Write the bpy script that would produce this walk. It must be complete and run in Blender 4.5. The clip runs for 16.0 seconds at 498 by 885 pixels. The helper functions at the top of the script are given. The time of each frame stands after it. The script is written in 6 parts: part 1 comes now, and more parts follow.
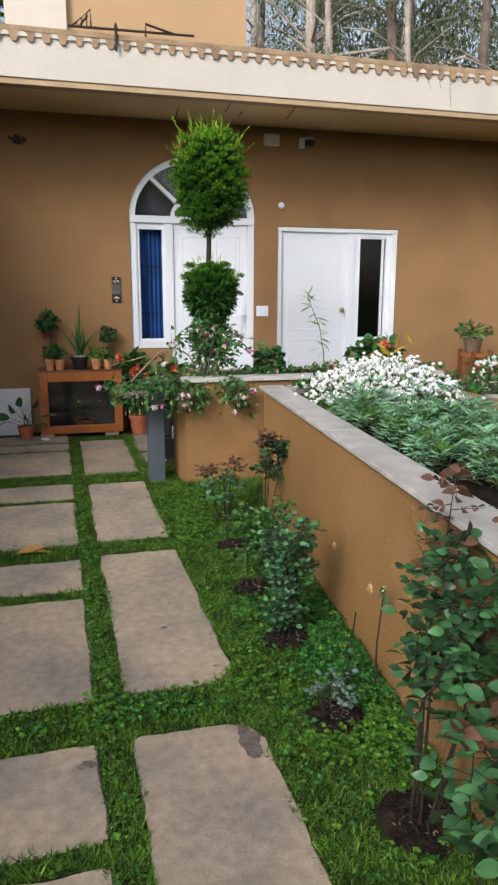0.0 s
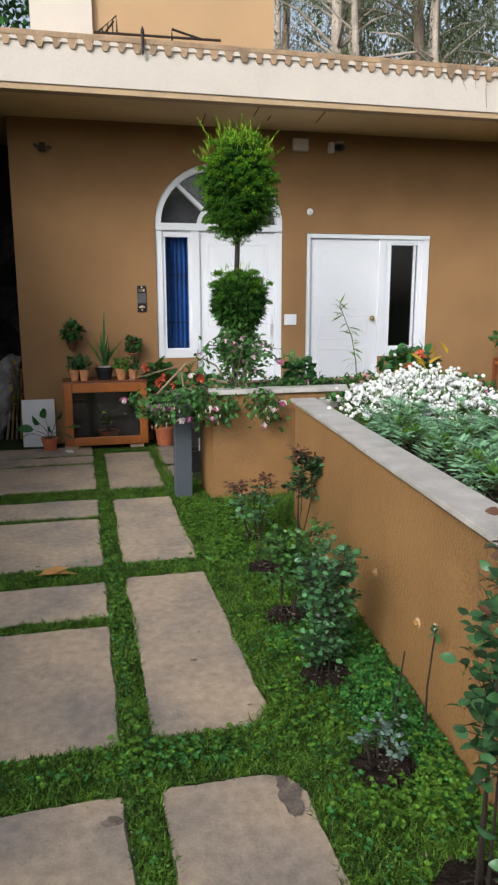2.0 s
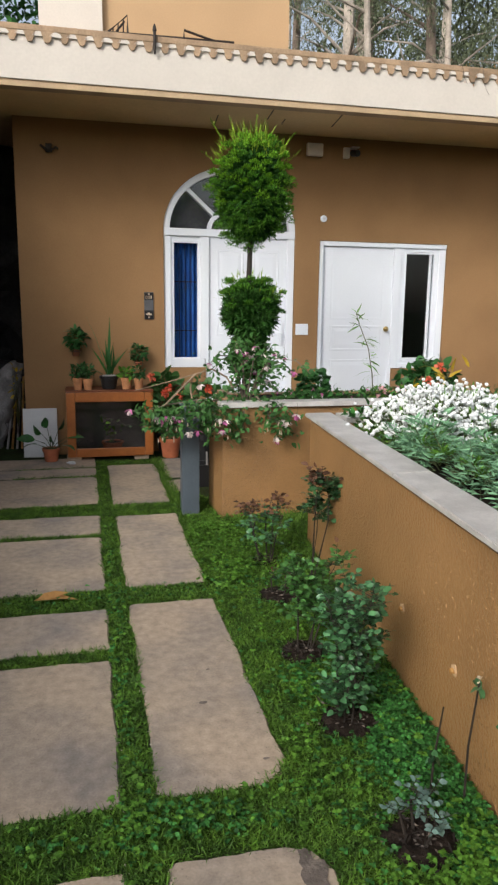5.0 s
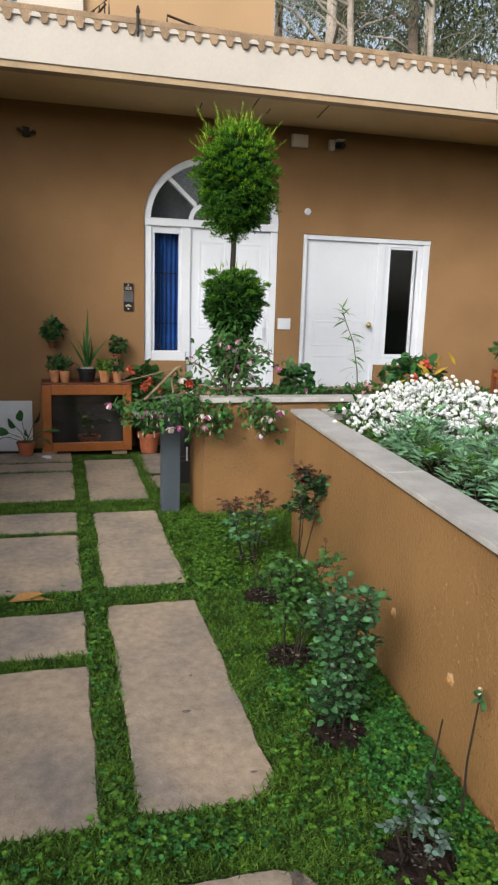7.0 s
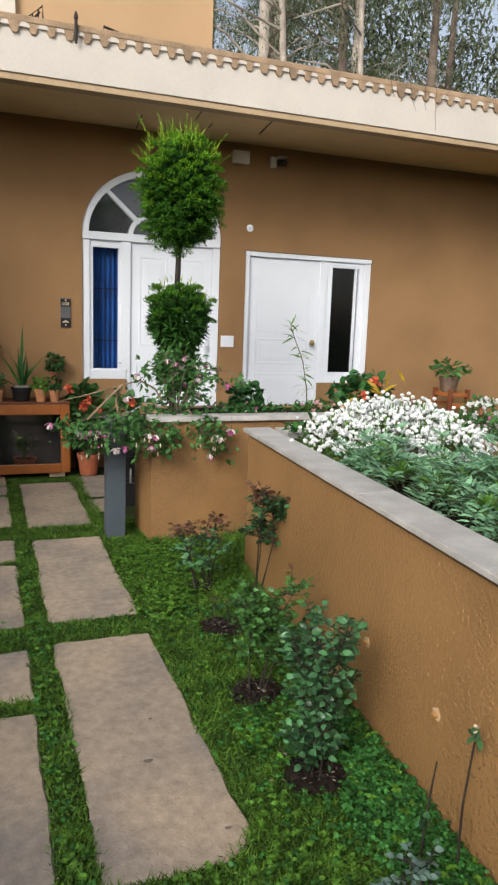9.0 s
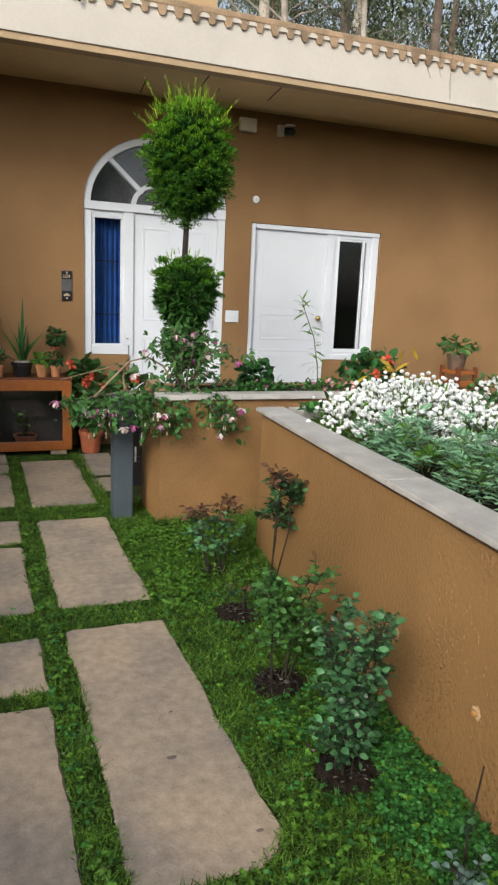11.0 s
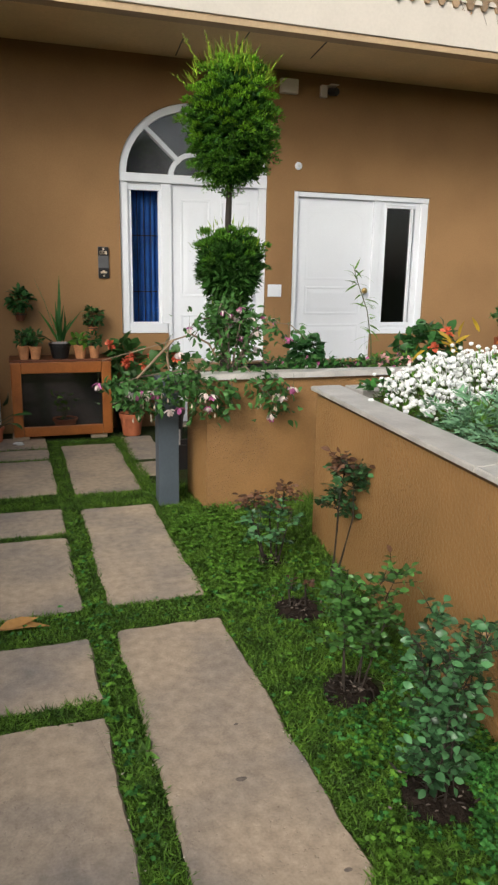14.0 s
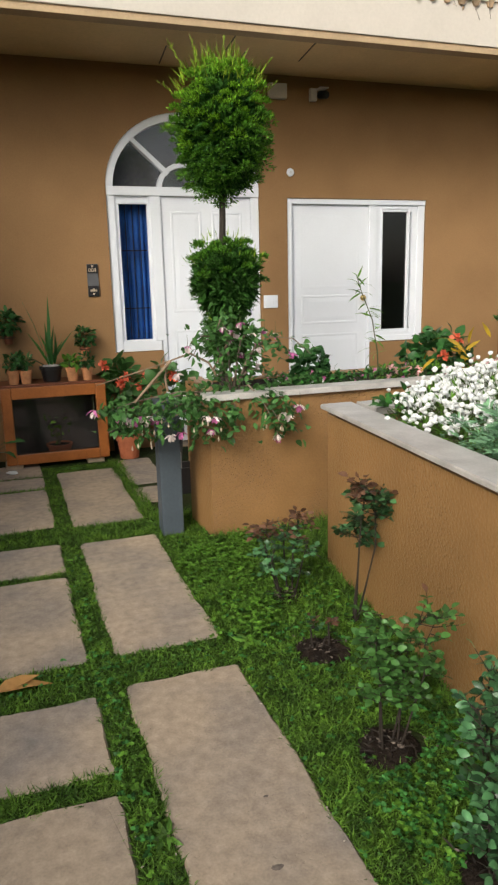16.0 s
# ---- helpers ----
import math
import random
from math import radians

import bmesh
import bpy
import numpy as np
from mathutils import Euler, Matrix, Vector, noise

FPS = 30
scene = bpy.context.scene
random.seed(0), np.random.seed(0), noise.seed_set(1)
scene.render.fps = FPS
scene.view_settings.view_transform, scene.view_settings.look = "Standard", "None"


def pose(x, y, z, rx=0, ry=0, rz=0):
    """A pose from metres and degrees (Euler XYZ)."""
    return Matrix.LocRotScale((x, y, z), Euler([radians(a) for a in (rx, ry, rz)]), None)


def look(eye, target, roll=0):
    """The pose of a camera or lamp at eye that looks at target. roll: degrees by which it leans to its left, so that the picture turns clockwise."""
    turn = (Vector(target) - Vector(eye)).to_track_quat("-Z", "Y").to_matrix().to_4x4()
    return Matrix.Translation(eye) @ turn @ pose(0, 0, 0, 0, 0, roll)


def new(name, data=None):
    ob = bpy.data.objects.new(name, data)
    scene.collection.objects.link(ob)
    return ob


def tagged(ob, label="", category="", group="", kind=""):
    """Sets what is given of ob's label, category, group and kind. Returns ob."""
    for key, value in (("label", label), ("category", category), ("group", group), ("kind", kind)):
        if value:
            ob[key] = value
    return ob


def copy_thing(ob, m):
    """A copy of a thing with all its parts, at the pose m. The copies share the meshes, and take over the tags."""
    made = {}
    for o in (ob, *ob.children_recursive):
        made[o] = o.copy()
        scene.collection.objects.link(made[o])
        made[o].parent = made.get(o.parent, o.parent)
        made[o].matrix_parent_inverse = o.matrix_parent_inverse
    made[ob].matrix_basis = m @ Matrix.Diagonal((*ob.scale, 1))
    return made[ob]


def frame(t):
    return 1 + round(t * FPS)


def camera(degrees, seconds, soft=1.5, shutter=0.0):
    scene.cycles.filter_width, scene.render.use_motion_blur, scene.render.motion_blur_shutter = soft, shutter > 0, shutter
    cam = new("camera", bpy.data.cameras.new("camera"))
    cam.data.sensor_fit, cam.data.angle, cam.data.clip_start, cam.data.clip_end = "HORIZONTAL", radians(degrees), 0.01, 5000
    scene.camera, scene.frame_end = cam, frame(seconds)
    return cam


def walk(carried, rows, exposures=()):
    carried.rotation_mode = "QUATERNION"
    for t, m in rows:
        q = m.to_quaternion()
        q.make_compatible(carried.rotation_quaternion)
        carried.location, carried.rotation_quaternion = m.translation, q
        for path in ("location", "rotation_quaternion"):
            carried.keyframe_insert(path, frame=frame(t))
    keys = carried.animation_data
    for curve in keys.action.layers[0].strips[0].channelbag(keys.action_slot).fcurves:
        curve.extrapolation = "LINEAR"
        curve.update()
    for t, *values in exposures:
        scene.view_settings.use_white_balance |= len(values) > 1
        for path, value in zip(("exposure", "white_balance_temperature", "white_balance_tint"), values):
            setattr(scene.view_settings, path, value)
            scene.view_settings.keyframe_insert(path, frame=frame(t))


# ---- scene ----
cam = camera(39.0, 16.0, soft=2.4)
PATH = [
    (0, (-0.105, 0.073, 1.484), (0.409, 1.96, 1.065), 0.2),
    (0.5, (-0.112, 0.126, 1.477), (0.383, 2.023, 1.084), -0.3),
    (1, (-0.113, 0.162, 1.489), (0.318, 2.077, 1.105), -1.4),
    (1.5, (-0.109, 0.246, 1.484), (0.315, 2.156, 1.065), -1.1),
    (2, (-0.106, 0.284, 1.5), (0.347, 2.191, 1.099), -0.1),
    (2.5, (-0.098, 0.337, 1.498), (0.339, 2.257, 1.15), -0.1),
    (3, (-0.102, 0.376, 1.504), (0.312, 2.308, 1.194), -0.1),
    (3.5, (-0.098, 0.432, 1.503), (0.325, 2.359, 1.176), 0.1),
    (6, (-0.113, 0.612, 1.497), (0.354, 2.518, 1.109), 1.1),
    (6.5, (-0.118, 0.647, 1.488), (0.369, 2.549, 1.102), 1.4),
    (7, (-0.121, 0.686, 1.481), (0.392, 2.58, 1.091), 1.7),
    (7.5, (-0.125, 0.716, 1.474), (0.409, 2.604, 1.088), 1.9),
    (8, (-0.135, 0.783, 1.459), (0.459, 2.658, 1.098), 2.3),
    (8.5, (-0.139, 0.833, 1.448), (0.521, 2.697, 1.149), 2.3),
    (9, (-0.177, 0.891, 1.449), (0.518, 2.737, 1.119), 2.0),
    (11.5, (-0.245, 1.094, 1.455), (0.466, 2.915, 1.034), 2.6),
    (12, (-0.25, 1.143, 1.449), (0.444, 2.963, 0.995), 2.7),
    (12.5, (-0.253, 1.193, 1.439), (0.414, 3.016, 0.957), 2.5),
    (13, (-0.254, 1.248, 1.43), (0.383, 3.08, 0.944), 1.9),
    (13.5, (-0.254, 1.319, 1.415), (0.376, 3.157, 0.943), 1.4),
    (14, (-0.255, 1.338, 1.42), (0.364, 3.183, 0.955), 1.0),
    (14.5, (-0.257, 1.435, 1.407), (0.414, 3.257, 0.929), 1.4),
    (15, (-0.234, 1.504, 1.428), (0.435, 3.321, 0.925), 0.2),
    (15.5, (-0.233, 1.548, 1.437), (0.429, 3.382, 0.992), -0.4),
    (16, (-0.234, 1.595, 1.449), (0.399, 3.44, 1.006), -1.4),
]
# the picture grows slightly warmer along the walk
TONE = ((0, 0.42, 6350, 9), (3.5, 0.42, 6350, 9), (6, 0.42, 6480, 9), (9, 0.42, 6480, 9), (11.5, 0.38, 6540, 7.5), (13.5, 0.38, 6620, 7.5), (14.5, 0.42, 6820, 7.5), (16, 0.42, 6860, 7.5))
walk(cam, [(t, look(eye, target, roll)) for t, eye, target, roll in PATH], TONE)

# ---- world and light ----
world = bpy.data.worlds.new("sky")
scene.world = world
world.use_nodes = True
wn = world.node_tree.nodes
sky = wn.new("ShaderNodeTexSky")
sky.sky_type, sky.sun_disc = "NISHITA", False
SUN_EL, SUN_AZ = 31.0, 225.0
sky.sun_elevation, sky.sun_rotation = radians(SUN_EL), radians(SUN_AZ)
sky.air_density, sky.dust_density, sky.ozone_density = 1.0, 3.5, 1.0
wn["Background"].inputs["Strength"].default_value = 0.15
haze = wn.new("ShaderNodeHueSaturation")
haze.inputs["Saturation"].default_value = 0.55
world.node_tree.links.new(sky.outputs[0], haze.inputs["Color"])
world.node_tree.links.new(haze.outputs[0], wn["Background"].inputs["Color"])
sun = new("sun", bpy.data.lights.new("sun", "SUN"))
sun.data.energy, sun.data.angle, sun.data.color = 1.7, radians(24), (1.0, 0.99, 0.97)
away = Vector((math.sin(radians(SUN_AZ)) * math.cos(radians(SUN_EL)), math.cos(radians(SUN_AZ)) * math.cos(radians(SUN_EL)), math.sin(radians(SUN_EL))))
sun.matrix_world = look(away * 30, (0, 0, 0))


# ---- materials ----
def material(name, colour, rough=0.7, vary=0.25, scale=6.0, fine=60.0, bump=0.15, metal=0.0, random_tint=0.0, island=0.0, spec=0.5, second=None, patch=0.5, edge=0.18):
    """A paint, stone or leaf: two scales of noise in colour, one of relief."""
    m = bpy.data.materials.new(name)
    m.use_nodes = True
    n, l = m.node_tree.nodes, m.node_tree.links
    b = n["Principled BSDF"]
    b.inputs["Roughness"].default_value, b.inputs["Metallic"].default_value = rough, metal
    b.inputs["Specular IOR Level"].default_value = spec
    geo = n.new("ShaderNodeNewGeometry")
    big, small = n.new("ShaderNodeTexNoise"), n.new("ShaderNodeTexNoise")
    for tex, sc in ((big, scale), (small, fine)):
        tex.inputs["Scale"].default_value, tex.inputs["Detail"].default_value = sc, 5.0
        l.new(geo.outputs["Position"], tex.inputs["Vector"])
    ramp = n.new("ShaderNodeValToRGB")
    c = Vector(colour)
    other = Vector(second) if second else c * (1 - vary)
    ramp.color_ramp.elements[0].position, ramp.color_ramp.elements[1].position = patch - edge, patch + edge
    ramp.color_ramp.elements[0].color, ramp.color_ramp.elements[1].color = (*other, 1), (*(c * (1 + 0.4 * vary)), 1)
    l.new(big.outputs["Fac"], ramp.inputs["Fac"])
    last = ramp.outputs["Color"]
    grain = n.new("ShaderNodeMapRange")
    grain.inputs["From Min"].default_value, grain.inputs["From Max"].default_value = 0.3, 0.7
    grain.inputs["To Min"].default_value, grain.inputs["To Max"].default_value = 1 - 0.5 * vary, 1 + 0.35 * vary
    l.new(small.outputs["Fac"], grain.inputs["Value"])
    mul = n.new("ShaderNodeVectorMath")
    mul.operation = "MULTIPLY"
    l.new(last, mul.inputs[0])
    l.new(grain.outputs["Result"], mul.inputs[1])
    last = mul.outputs[0]
    if random_tint or island:
        info = geo.outputs["Random Per Island"] if island else n.new("ShaderNodeObjectInfo").outputs["Random"]
        rng = n.new("ShaderNodeMapRange")
        rng.inputs["To Min"].default_value, rng.inputs["To Max"].default_value = 1 - (random_tint or island), 1 + (random_tint or island)
        l.new(info, rng.inputs["Value"])
        mul2 = n.new("ShaderNodeVectorMath")
        mul2.operation = "MULTIPLY"
        l.new(last, mul2.inputs[0])
        l.new(rng.outputs["Result"], mul2.inputs[1])
        last = mul2.outputs[0]
    l.new(last, b.inputs["Base Color"])
    if bump:
        bn = n.new("ShaderNodeBump")
        bn.inputs["Strength"].default_value, bn.inputs["Distance"].default_value = bump, 0.01
        l.new(small.outputs["Fac"], bn.inputs["Height"])
        l.new(bn.outputs[0], b.inputs["Normal"])
    return m


def leaf_material(name, colour, island=0.45, rough=0.45, through_light=0.25, second=None, spec=0.2):
    m = material(name, colour, rough, 0.3, 9.0, 40.0, 0.0, island=island, spec=spec, second=second)
    n, l = m.node_tree.nodes, m.node_tree.links
    b = n["Principled BSDF"]
    tr, mix = n.new("ShaderNodeBsdfTranslucent"), n.new("ShaderNodeMixShader")
    l.new(b.inputs["Base Color"].links[0].from_socket, tr.inputs["Color"])
    mix.inputs[0].default_value = through_light
    l.new(b.outputs[0], mix.inputs[1])
    l.new(tr.outputs[0], mix.inputs[2])
    l.new(mix.outputs[0], n["Material Output"].inputs["Surface"])
    return m


def glass_material(name, colour=(1, 1, 1), rough=0.02):
    m = bpy.data.materials.new(name)
    m.use_nodes = True
    n, l = m.node_tree.nodes, m.node_tree.links
    tr, gl, mix, fr = n.new("ShaderNodeBsdfTransparent"), n.new("ShaderNodeBsdfGlossy"), n.new("ShaderNodeMixShader"), n.new("ShaderNodeFresnel")
    tr.inputs["Color"].default_value = (*colour, 1)
    gl.inputs["Roughness"].default_value = rough
    fr.inputs["IOR"].default_value = 1.5
    l.new(fr.outputs[0], mix.inputs[0])
    l.new(tr.outputs[0], mix.inputs[1])
    l.new(gl.outputs[0], mix.inputs[2])
    l.new(mix.outputs[0], n["Material Output"].inputs["Surface"])
    return m


OCHRE = material("ochre_render", (0.285, 0.162, 0.074), 0.85, 0.12, 1.6, 90, 0.25, spec=0.25)
OCHRE_LIGHT = material("pale_ochre_paint", (0.47, 0.315, 0.18), 0.85, 0.08, 1.0, 60, 0.1, spec=0.2)
CREAM = material("cream_paint", (0.60, 0.55, 0.49), 0.7, 0.07, 1.8, 50, 0.1, spec=0.3)
SOFFIT = material("soffit_paint", (0.74, 0.55, 0.30), 0.8, 0.12, 1.5, 50, 0.1, spec=0.2)
WHITE = material("white_door_paint", (0.74, 0.77, 0.82), 0.35, 0.03, 3, 60, 0.03)
WHITE_DULL = material("white_board_face", (0.66, 0.66, 0.66), 0.6, 0.08, 5, 60, 0.05)
TILE = material("clay_roof_tile", (0.36, 0.245, 0.15), 0.8, 0.3, 7, 60, 0.3, random_tint=0.2)


def slab_material():
    """Cast concrete: grey with tan wear, mottled, pitted and gritty."""
    m = material("concrete_slab", (0.355, 0.277, 0.202), 0.85, 0.24, 2.1, 120, 0.0, random_tint=0.07, spec=0.3, second=(0.21, 0.182, 0.16), patch=0.45, edge=0.15)
    n, l = m.node_tree.nodes, m.node_tree.links
    b = n["Principled BSDF"]
    geo = n.new("ShaderNodeNewGeometry")
    mottle, pits, cover = n.new("ShaderNodeTexNoise"), n.new("ShaderNodeTexNoise"), n.new("ShaderNodeTexNoise")
    for tex, sc, det in ((mottle, 24.0, 9.0), (pits, 70.0, 3.0), (cover, 3.2, 2.0)):
        tex.inputs["Scale"].default_value, tex.inputs["Detail"].default_value = sc, det
        l.new(geo.outputs["Position"], tex.inputs["Vector"])
    shade, hole, where = n.new("ShaderNodeMapRange"), n.new("ShaderNodeMapRange"), n.new("ShaderNodeMapRange")
    for node, lo, hi, a, z in ((shade, 0.3, 0.7, 0.82, 1.16), (hole, 0.62, 0.72, 0.0, 1.0), (where, 0.46, 0.6, 0.0, 1.0)):
        node.inputs["From Min"].default_value, node.inputs["From Max"].default_value = lo, hi
        node.inputs["To Min"].default_value, node.inputs["To Max"].default_value = a, z
    l.new(mottle.outputs["Fac"], shade.inputs["Value"])
    l.new(pits.outputs["Fac"], hole.inputs["Value"])
    l.new(cover.outputs["Fac"], where.inputs["Value"])
    pit, keep, tone, mul = n.new("ShaderNodeMath"), n.new("ShaderNodeMath"), n.new("ShaderNodeMath"), n.new("ShaderNodeVectorMath")
    pit.operation, keep.operation, tone.operation, mul.operation = "MULTIPLY", "MULTIPLY_ADD", "MULTIPLY", "MULTIPLY"
    l.new(hole.outputs["Result"], pit.inputs[0])
    l.new(where.outputs["Result"], pit.inputs[1])
    keep.inputs[1].default_value, keep.inputs[2].default_value = -0.2, 1.0
    l.new(pit.outputs[0], keep.inputs[0])
    l.new(keep.outputs[0], tone.inputs[0])
    l.new(shade.outputs["Result"], tone.inputs[1])
    l.new(b.inputs["Base Color"].links[0].from_socket, mul.inputs[0])
    l.new(tone.outputs[0], mul.inputs[1])
    l.new(mul.outputs[0], b.inputs["Base Color"])
    height, bn = n.new("ShaderNodeMath"), n.new("ShaderNodeBump")
    height.operation = "SUBTRACT"
    l.new(mottle.outputs["Fac"], height.inputs[0])
    l.new(pit.outputs[0], height.inputs[1])
    bn.inputs["Strength"].default_value, bn.inputs["Distance"].default_value = 0.35, 0.012
    l.new(height.outputs[0], bn.inputs["Height"])
    l.new(bn.outputs[0], b.inputs["Normal"])
    return m


def roughcast_material():
    """Glossy painted roughcast: fine grain and scattered raised lumps."""
    m = material("rough_ochre_render", (0.305, 0.165, 0.065), 0.46, 0.22, 2.2, 170, 0.0, spec=0.45)
    n, l = m.node_tree.nodes, m.node_tree.links
    b = n["Principled BSDF"]
    geo, cells, dots, cover = n.new("ShaderNodeNewGeometry"), n.new("ShaderNodeTexNoise"), n.new("ShaderNodeTexVoronoi"), n.new("ShaderNodeTexNoise")
    for tex, sc in ((cells, 60.0), (dots, 64.0), (cover, 1.7)):
        tex.inputs["Scale"].default_value = sc
        l.new(geo.outputs["Position"], tex.inputs["Vector"])
    cells.inputs["Detail"].default_value = 4.0
    lump, where = n.new("ShaderNodeMapRange"), n.new("ShaderNodeMapRange")
    for node, lo, hi, a, z in ((lump, 0.42, 0.12, 0.0, 1.0), (where, 0.44, 0.58, 0.0, 1.0)):
        node.inputs["From Min"].default_value, node.inputs["From Max"].default_value = lo, hi
        node.inputs["To Min"].default_value, node.inputs["To Max"].default_value = a, z
    l.new(dots.outputs["Distance"], lump.inputs["Value"])
    l.new(cover.outputs["Fac"], where.inputs["Value"])
    mul, add, bn = n.new("ShaderNodeMath"), n.new("ShaderNodeMath"), n.new("ShaderNodeBump")
    mul.operation, add.operation = "MULTIPLY", "ADD"
    l.new(lump.outputs["Result"], mul.inputs[0])
    l.new(where.outputs["Result"], mul.inputs[1])
    l.new(mul.outputs[0], add.inputs[0])
    l.new(cells.outputs["Fac"], add.inputs[1])
    bn.inputs["Strength"].default_value, bn.inputs["Distance"].default_value = 0.8, 0.007
    l.new(add.outputs[0], bn.inputs["Height"])
    l.new(bn.outputs[0], b.inputs["Normal"])
    return m


SLAB = slab_material()
OCHRE_ROUGH = roughcast_material()
COPING = material("granite_coping", (0.475, 0.452, 0.425), 0.3, 0.25, 9, 140, 0.15, random_tint=0.06)
SOIL = material("dark_soil", (0.022, 0.015, 0.011), 0.95, 0.6, 18, 70, 1.0, spec=0.15)
TURF = material("turf", (0.02, 0.034, 0.008), 0.95, 0.5, 5, 60, 0.8, second=(0.024, 0.02, 0.009), spec=0.15, patch=0.42)
POST = material("slate_blue_paint", (0.075, 0.095, 0.115), 0.5, 0.15, 4, 60, 0.1)
WOOD = material("orange_stained_wood", (0.34, 0.11, 0.025), 0.4, 0.3, 5, 60, 0.1)
WOOD_DARK = material("dark_red_wood", (0.16, 0.045, 0.016), 0.5, 0.35, 6, 60, 0.15)
TERRACOTTA = material("terracotta", (0.42, 0.125, 0.055), 0.7, 0.2, 12, 70, 0.15, random_tint=0.12)
TERRA_PALE = material("pale_terracotta", (0.52, 0.23, 0.10), 0.75, 0.25, 14, 70, 0.15, random_tint=0.12)
BLACK = material("black_plastic", (0.012, 0.012, 0.013), 0.4, 0.2, 8, 60, 0.05)
IRON = material("dark_iron", (0.035, 0.026, 0.022), 0.6, 0.4, 10, 60, 0.2, metal=0.4)
GREY = material("grey_metal", (0.10, 0.10, 0.105), 0.5, 0.15, 8, 60, 0.05)
BRASS = material("brass", (0.55, 0.40, 0.16), 0.3, 0.2, 20, 60, 0.05, metal=1.0)
CURTAIN = material("blue_curtain_cloth", (0.018, 0.12, 0.44), 0.8, 0.3, 6, 80, 0.2)
UNLIT_IN = material("dark_interior", (0.012, 0.012, 0.012), 0.9, 0.2, 4, 40, 0.0)
FAN_SHEEN = material("dark_grey_board", (0.10, 0.10, 0.112), 0.8, 0.4, 2.5, 30, 0.0)
SMOKED = material("smoked_interior", (0.15, 0.14, 0.135), 0.8, 0.3, 3, 40, 0.0)
BARK = material("grey_bark", (0.20, 0.15, 0.115), 0.9, 0.4, 3, 30, 0.8)
BARK_PALE = material("pale_bark", (0.42, 0.36, 0.30), 0.85, 0.4, 2, 20, 0.5)
STEM = material("brown_stem", (0.022, 0.015, 0.01), 0.8, 0.3, 20, 60, 0.2)
TWIG = material("tan_twig", (0.27, 0.19, 0.12), 0.85, 0.35, 8, 40, 0.4)
STEM_GREEN = material("green_stem", (0.07, 0.085, 0.025), 0.6, 0.3, 20, 60, 0.1)
GLASS = glass_material("window_glass")
GLASS_TINT = glass_material("smoked_glass", (0.7, 0.7, 0.72))
ROCK = material("dark_rock", (0.045, 0.042, 0.04), 0.9, 0.5, 3, 24, 1.0)
SACK = material("grey_sacking", (0.28, 0.26, 0.25), 0.9, 0.4, 8, 60, 0.5)
GRASS = leaf_material("grass_blade", (0.105, 0.205, 0.024), 0.7, 0.6, 0.25, second=(0.045, 0.10, 0.015))
MAT_WEED = leaf_material("mat_weed_leaf", (0.062, 0.165, 0.026), 0.7, 0.5, 0.2, second=(0.10, 0.19, 0.03))
CLOVER = leaf_material("clover_leaf", (0.048, 0.17, 0.036), 0.7, 0.5, 0.25)
LIME = leaf_material("lime_leaf", (0.11, 0.25, 0.03), 0.4, 0.5, 0.3)
ROSE = leaf_material("rose_leaf", (0.042, 0.115, 0.042), 0.65, 0.35, 0.15, spec=0.3)
ROSE_GREEN = leaf_material("fresh_rose_leaf", (0.065, 0.17, 0.04), 0.6, 0.4, 0.2, spec=0.3)
ROSE_BLUE = leaf_material("blue_green_rose_leaf", (0.06, 0.155, 0.062), 0.75, 0.33, 0.15, spec=0.3)
ROSE_GREY = leaf_material("grey_blue_rose_leaf", (0.13, 0.21, 0.175), 0.4, 0.4, 0.15, spec=0.3)
ROSE_RED = leaf_material("reddish_rose_leaf", (0.15, 0.078, 0.048), 0.5, 0.35, 0.2)
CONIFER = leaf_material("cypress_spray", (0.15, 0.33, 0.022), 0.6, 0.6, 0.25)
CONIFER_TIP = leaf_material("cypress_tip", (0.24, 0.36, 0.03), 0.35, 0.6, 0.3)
CONIFER_SHADE = leaf_material("dark_cypress_spray", (0.035, 0.11, 0.018), 0.5, 0.6, 0.2)
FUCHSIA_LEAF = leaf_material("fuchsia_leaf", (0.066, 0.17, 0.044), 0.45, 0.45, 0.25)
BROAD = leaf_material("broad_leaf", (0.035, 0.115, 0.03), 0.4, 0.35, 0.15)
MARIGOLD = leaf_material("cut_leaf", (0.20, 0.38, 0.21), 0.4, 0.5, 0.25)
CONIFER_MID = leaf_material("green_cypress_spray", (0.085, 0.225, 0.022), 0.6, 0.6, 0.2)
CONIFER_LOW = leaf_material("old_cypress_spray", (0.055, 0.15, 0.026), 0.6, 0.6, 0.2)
GUM = leaf_material("eucalyptus_leaf", (0.15, 0.175, 0.10), 0.7, 0.6, 0.3)
YELLOW_LEAF = leaf_material("yellow_leaf", (0.45, 0.30, 0.03), 0.3, 0.5, 0.3)
PETAL_W = leaf_material("white_petal", (0.87, 0.88, 0.87), 0.1, 0.6, 0.3)
PETAL_P = leaf_material("pink_petal", (0.58, 0.16, 0.38), 0.35, 0.5, 0.3)
PETAL_DUSTY = leaf_material("dusty_pink_petal", (0.72, 0.42, 0.42), 0.3, 0.5, 0.3)
PETAL_O = leaf_material("coral_petal", (0.88, 0.2, 0.11), 0.2, 0.5, 0.3)
PETAL_PALE = leaf_material("blush_petal", (0.80, 0.68, 0.66), 0.2, 0.5, 0.3)
PETAL_C = leaf_material("cream_petal", (0.75, 0.62, 0.48), 0.2, 0.5, 0.3)
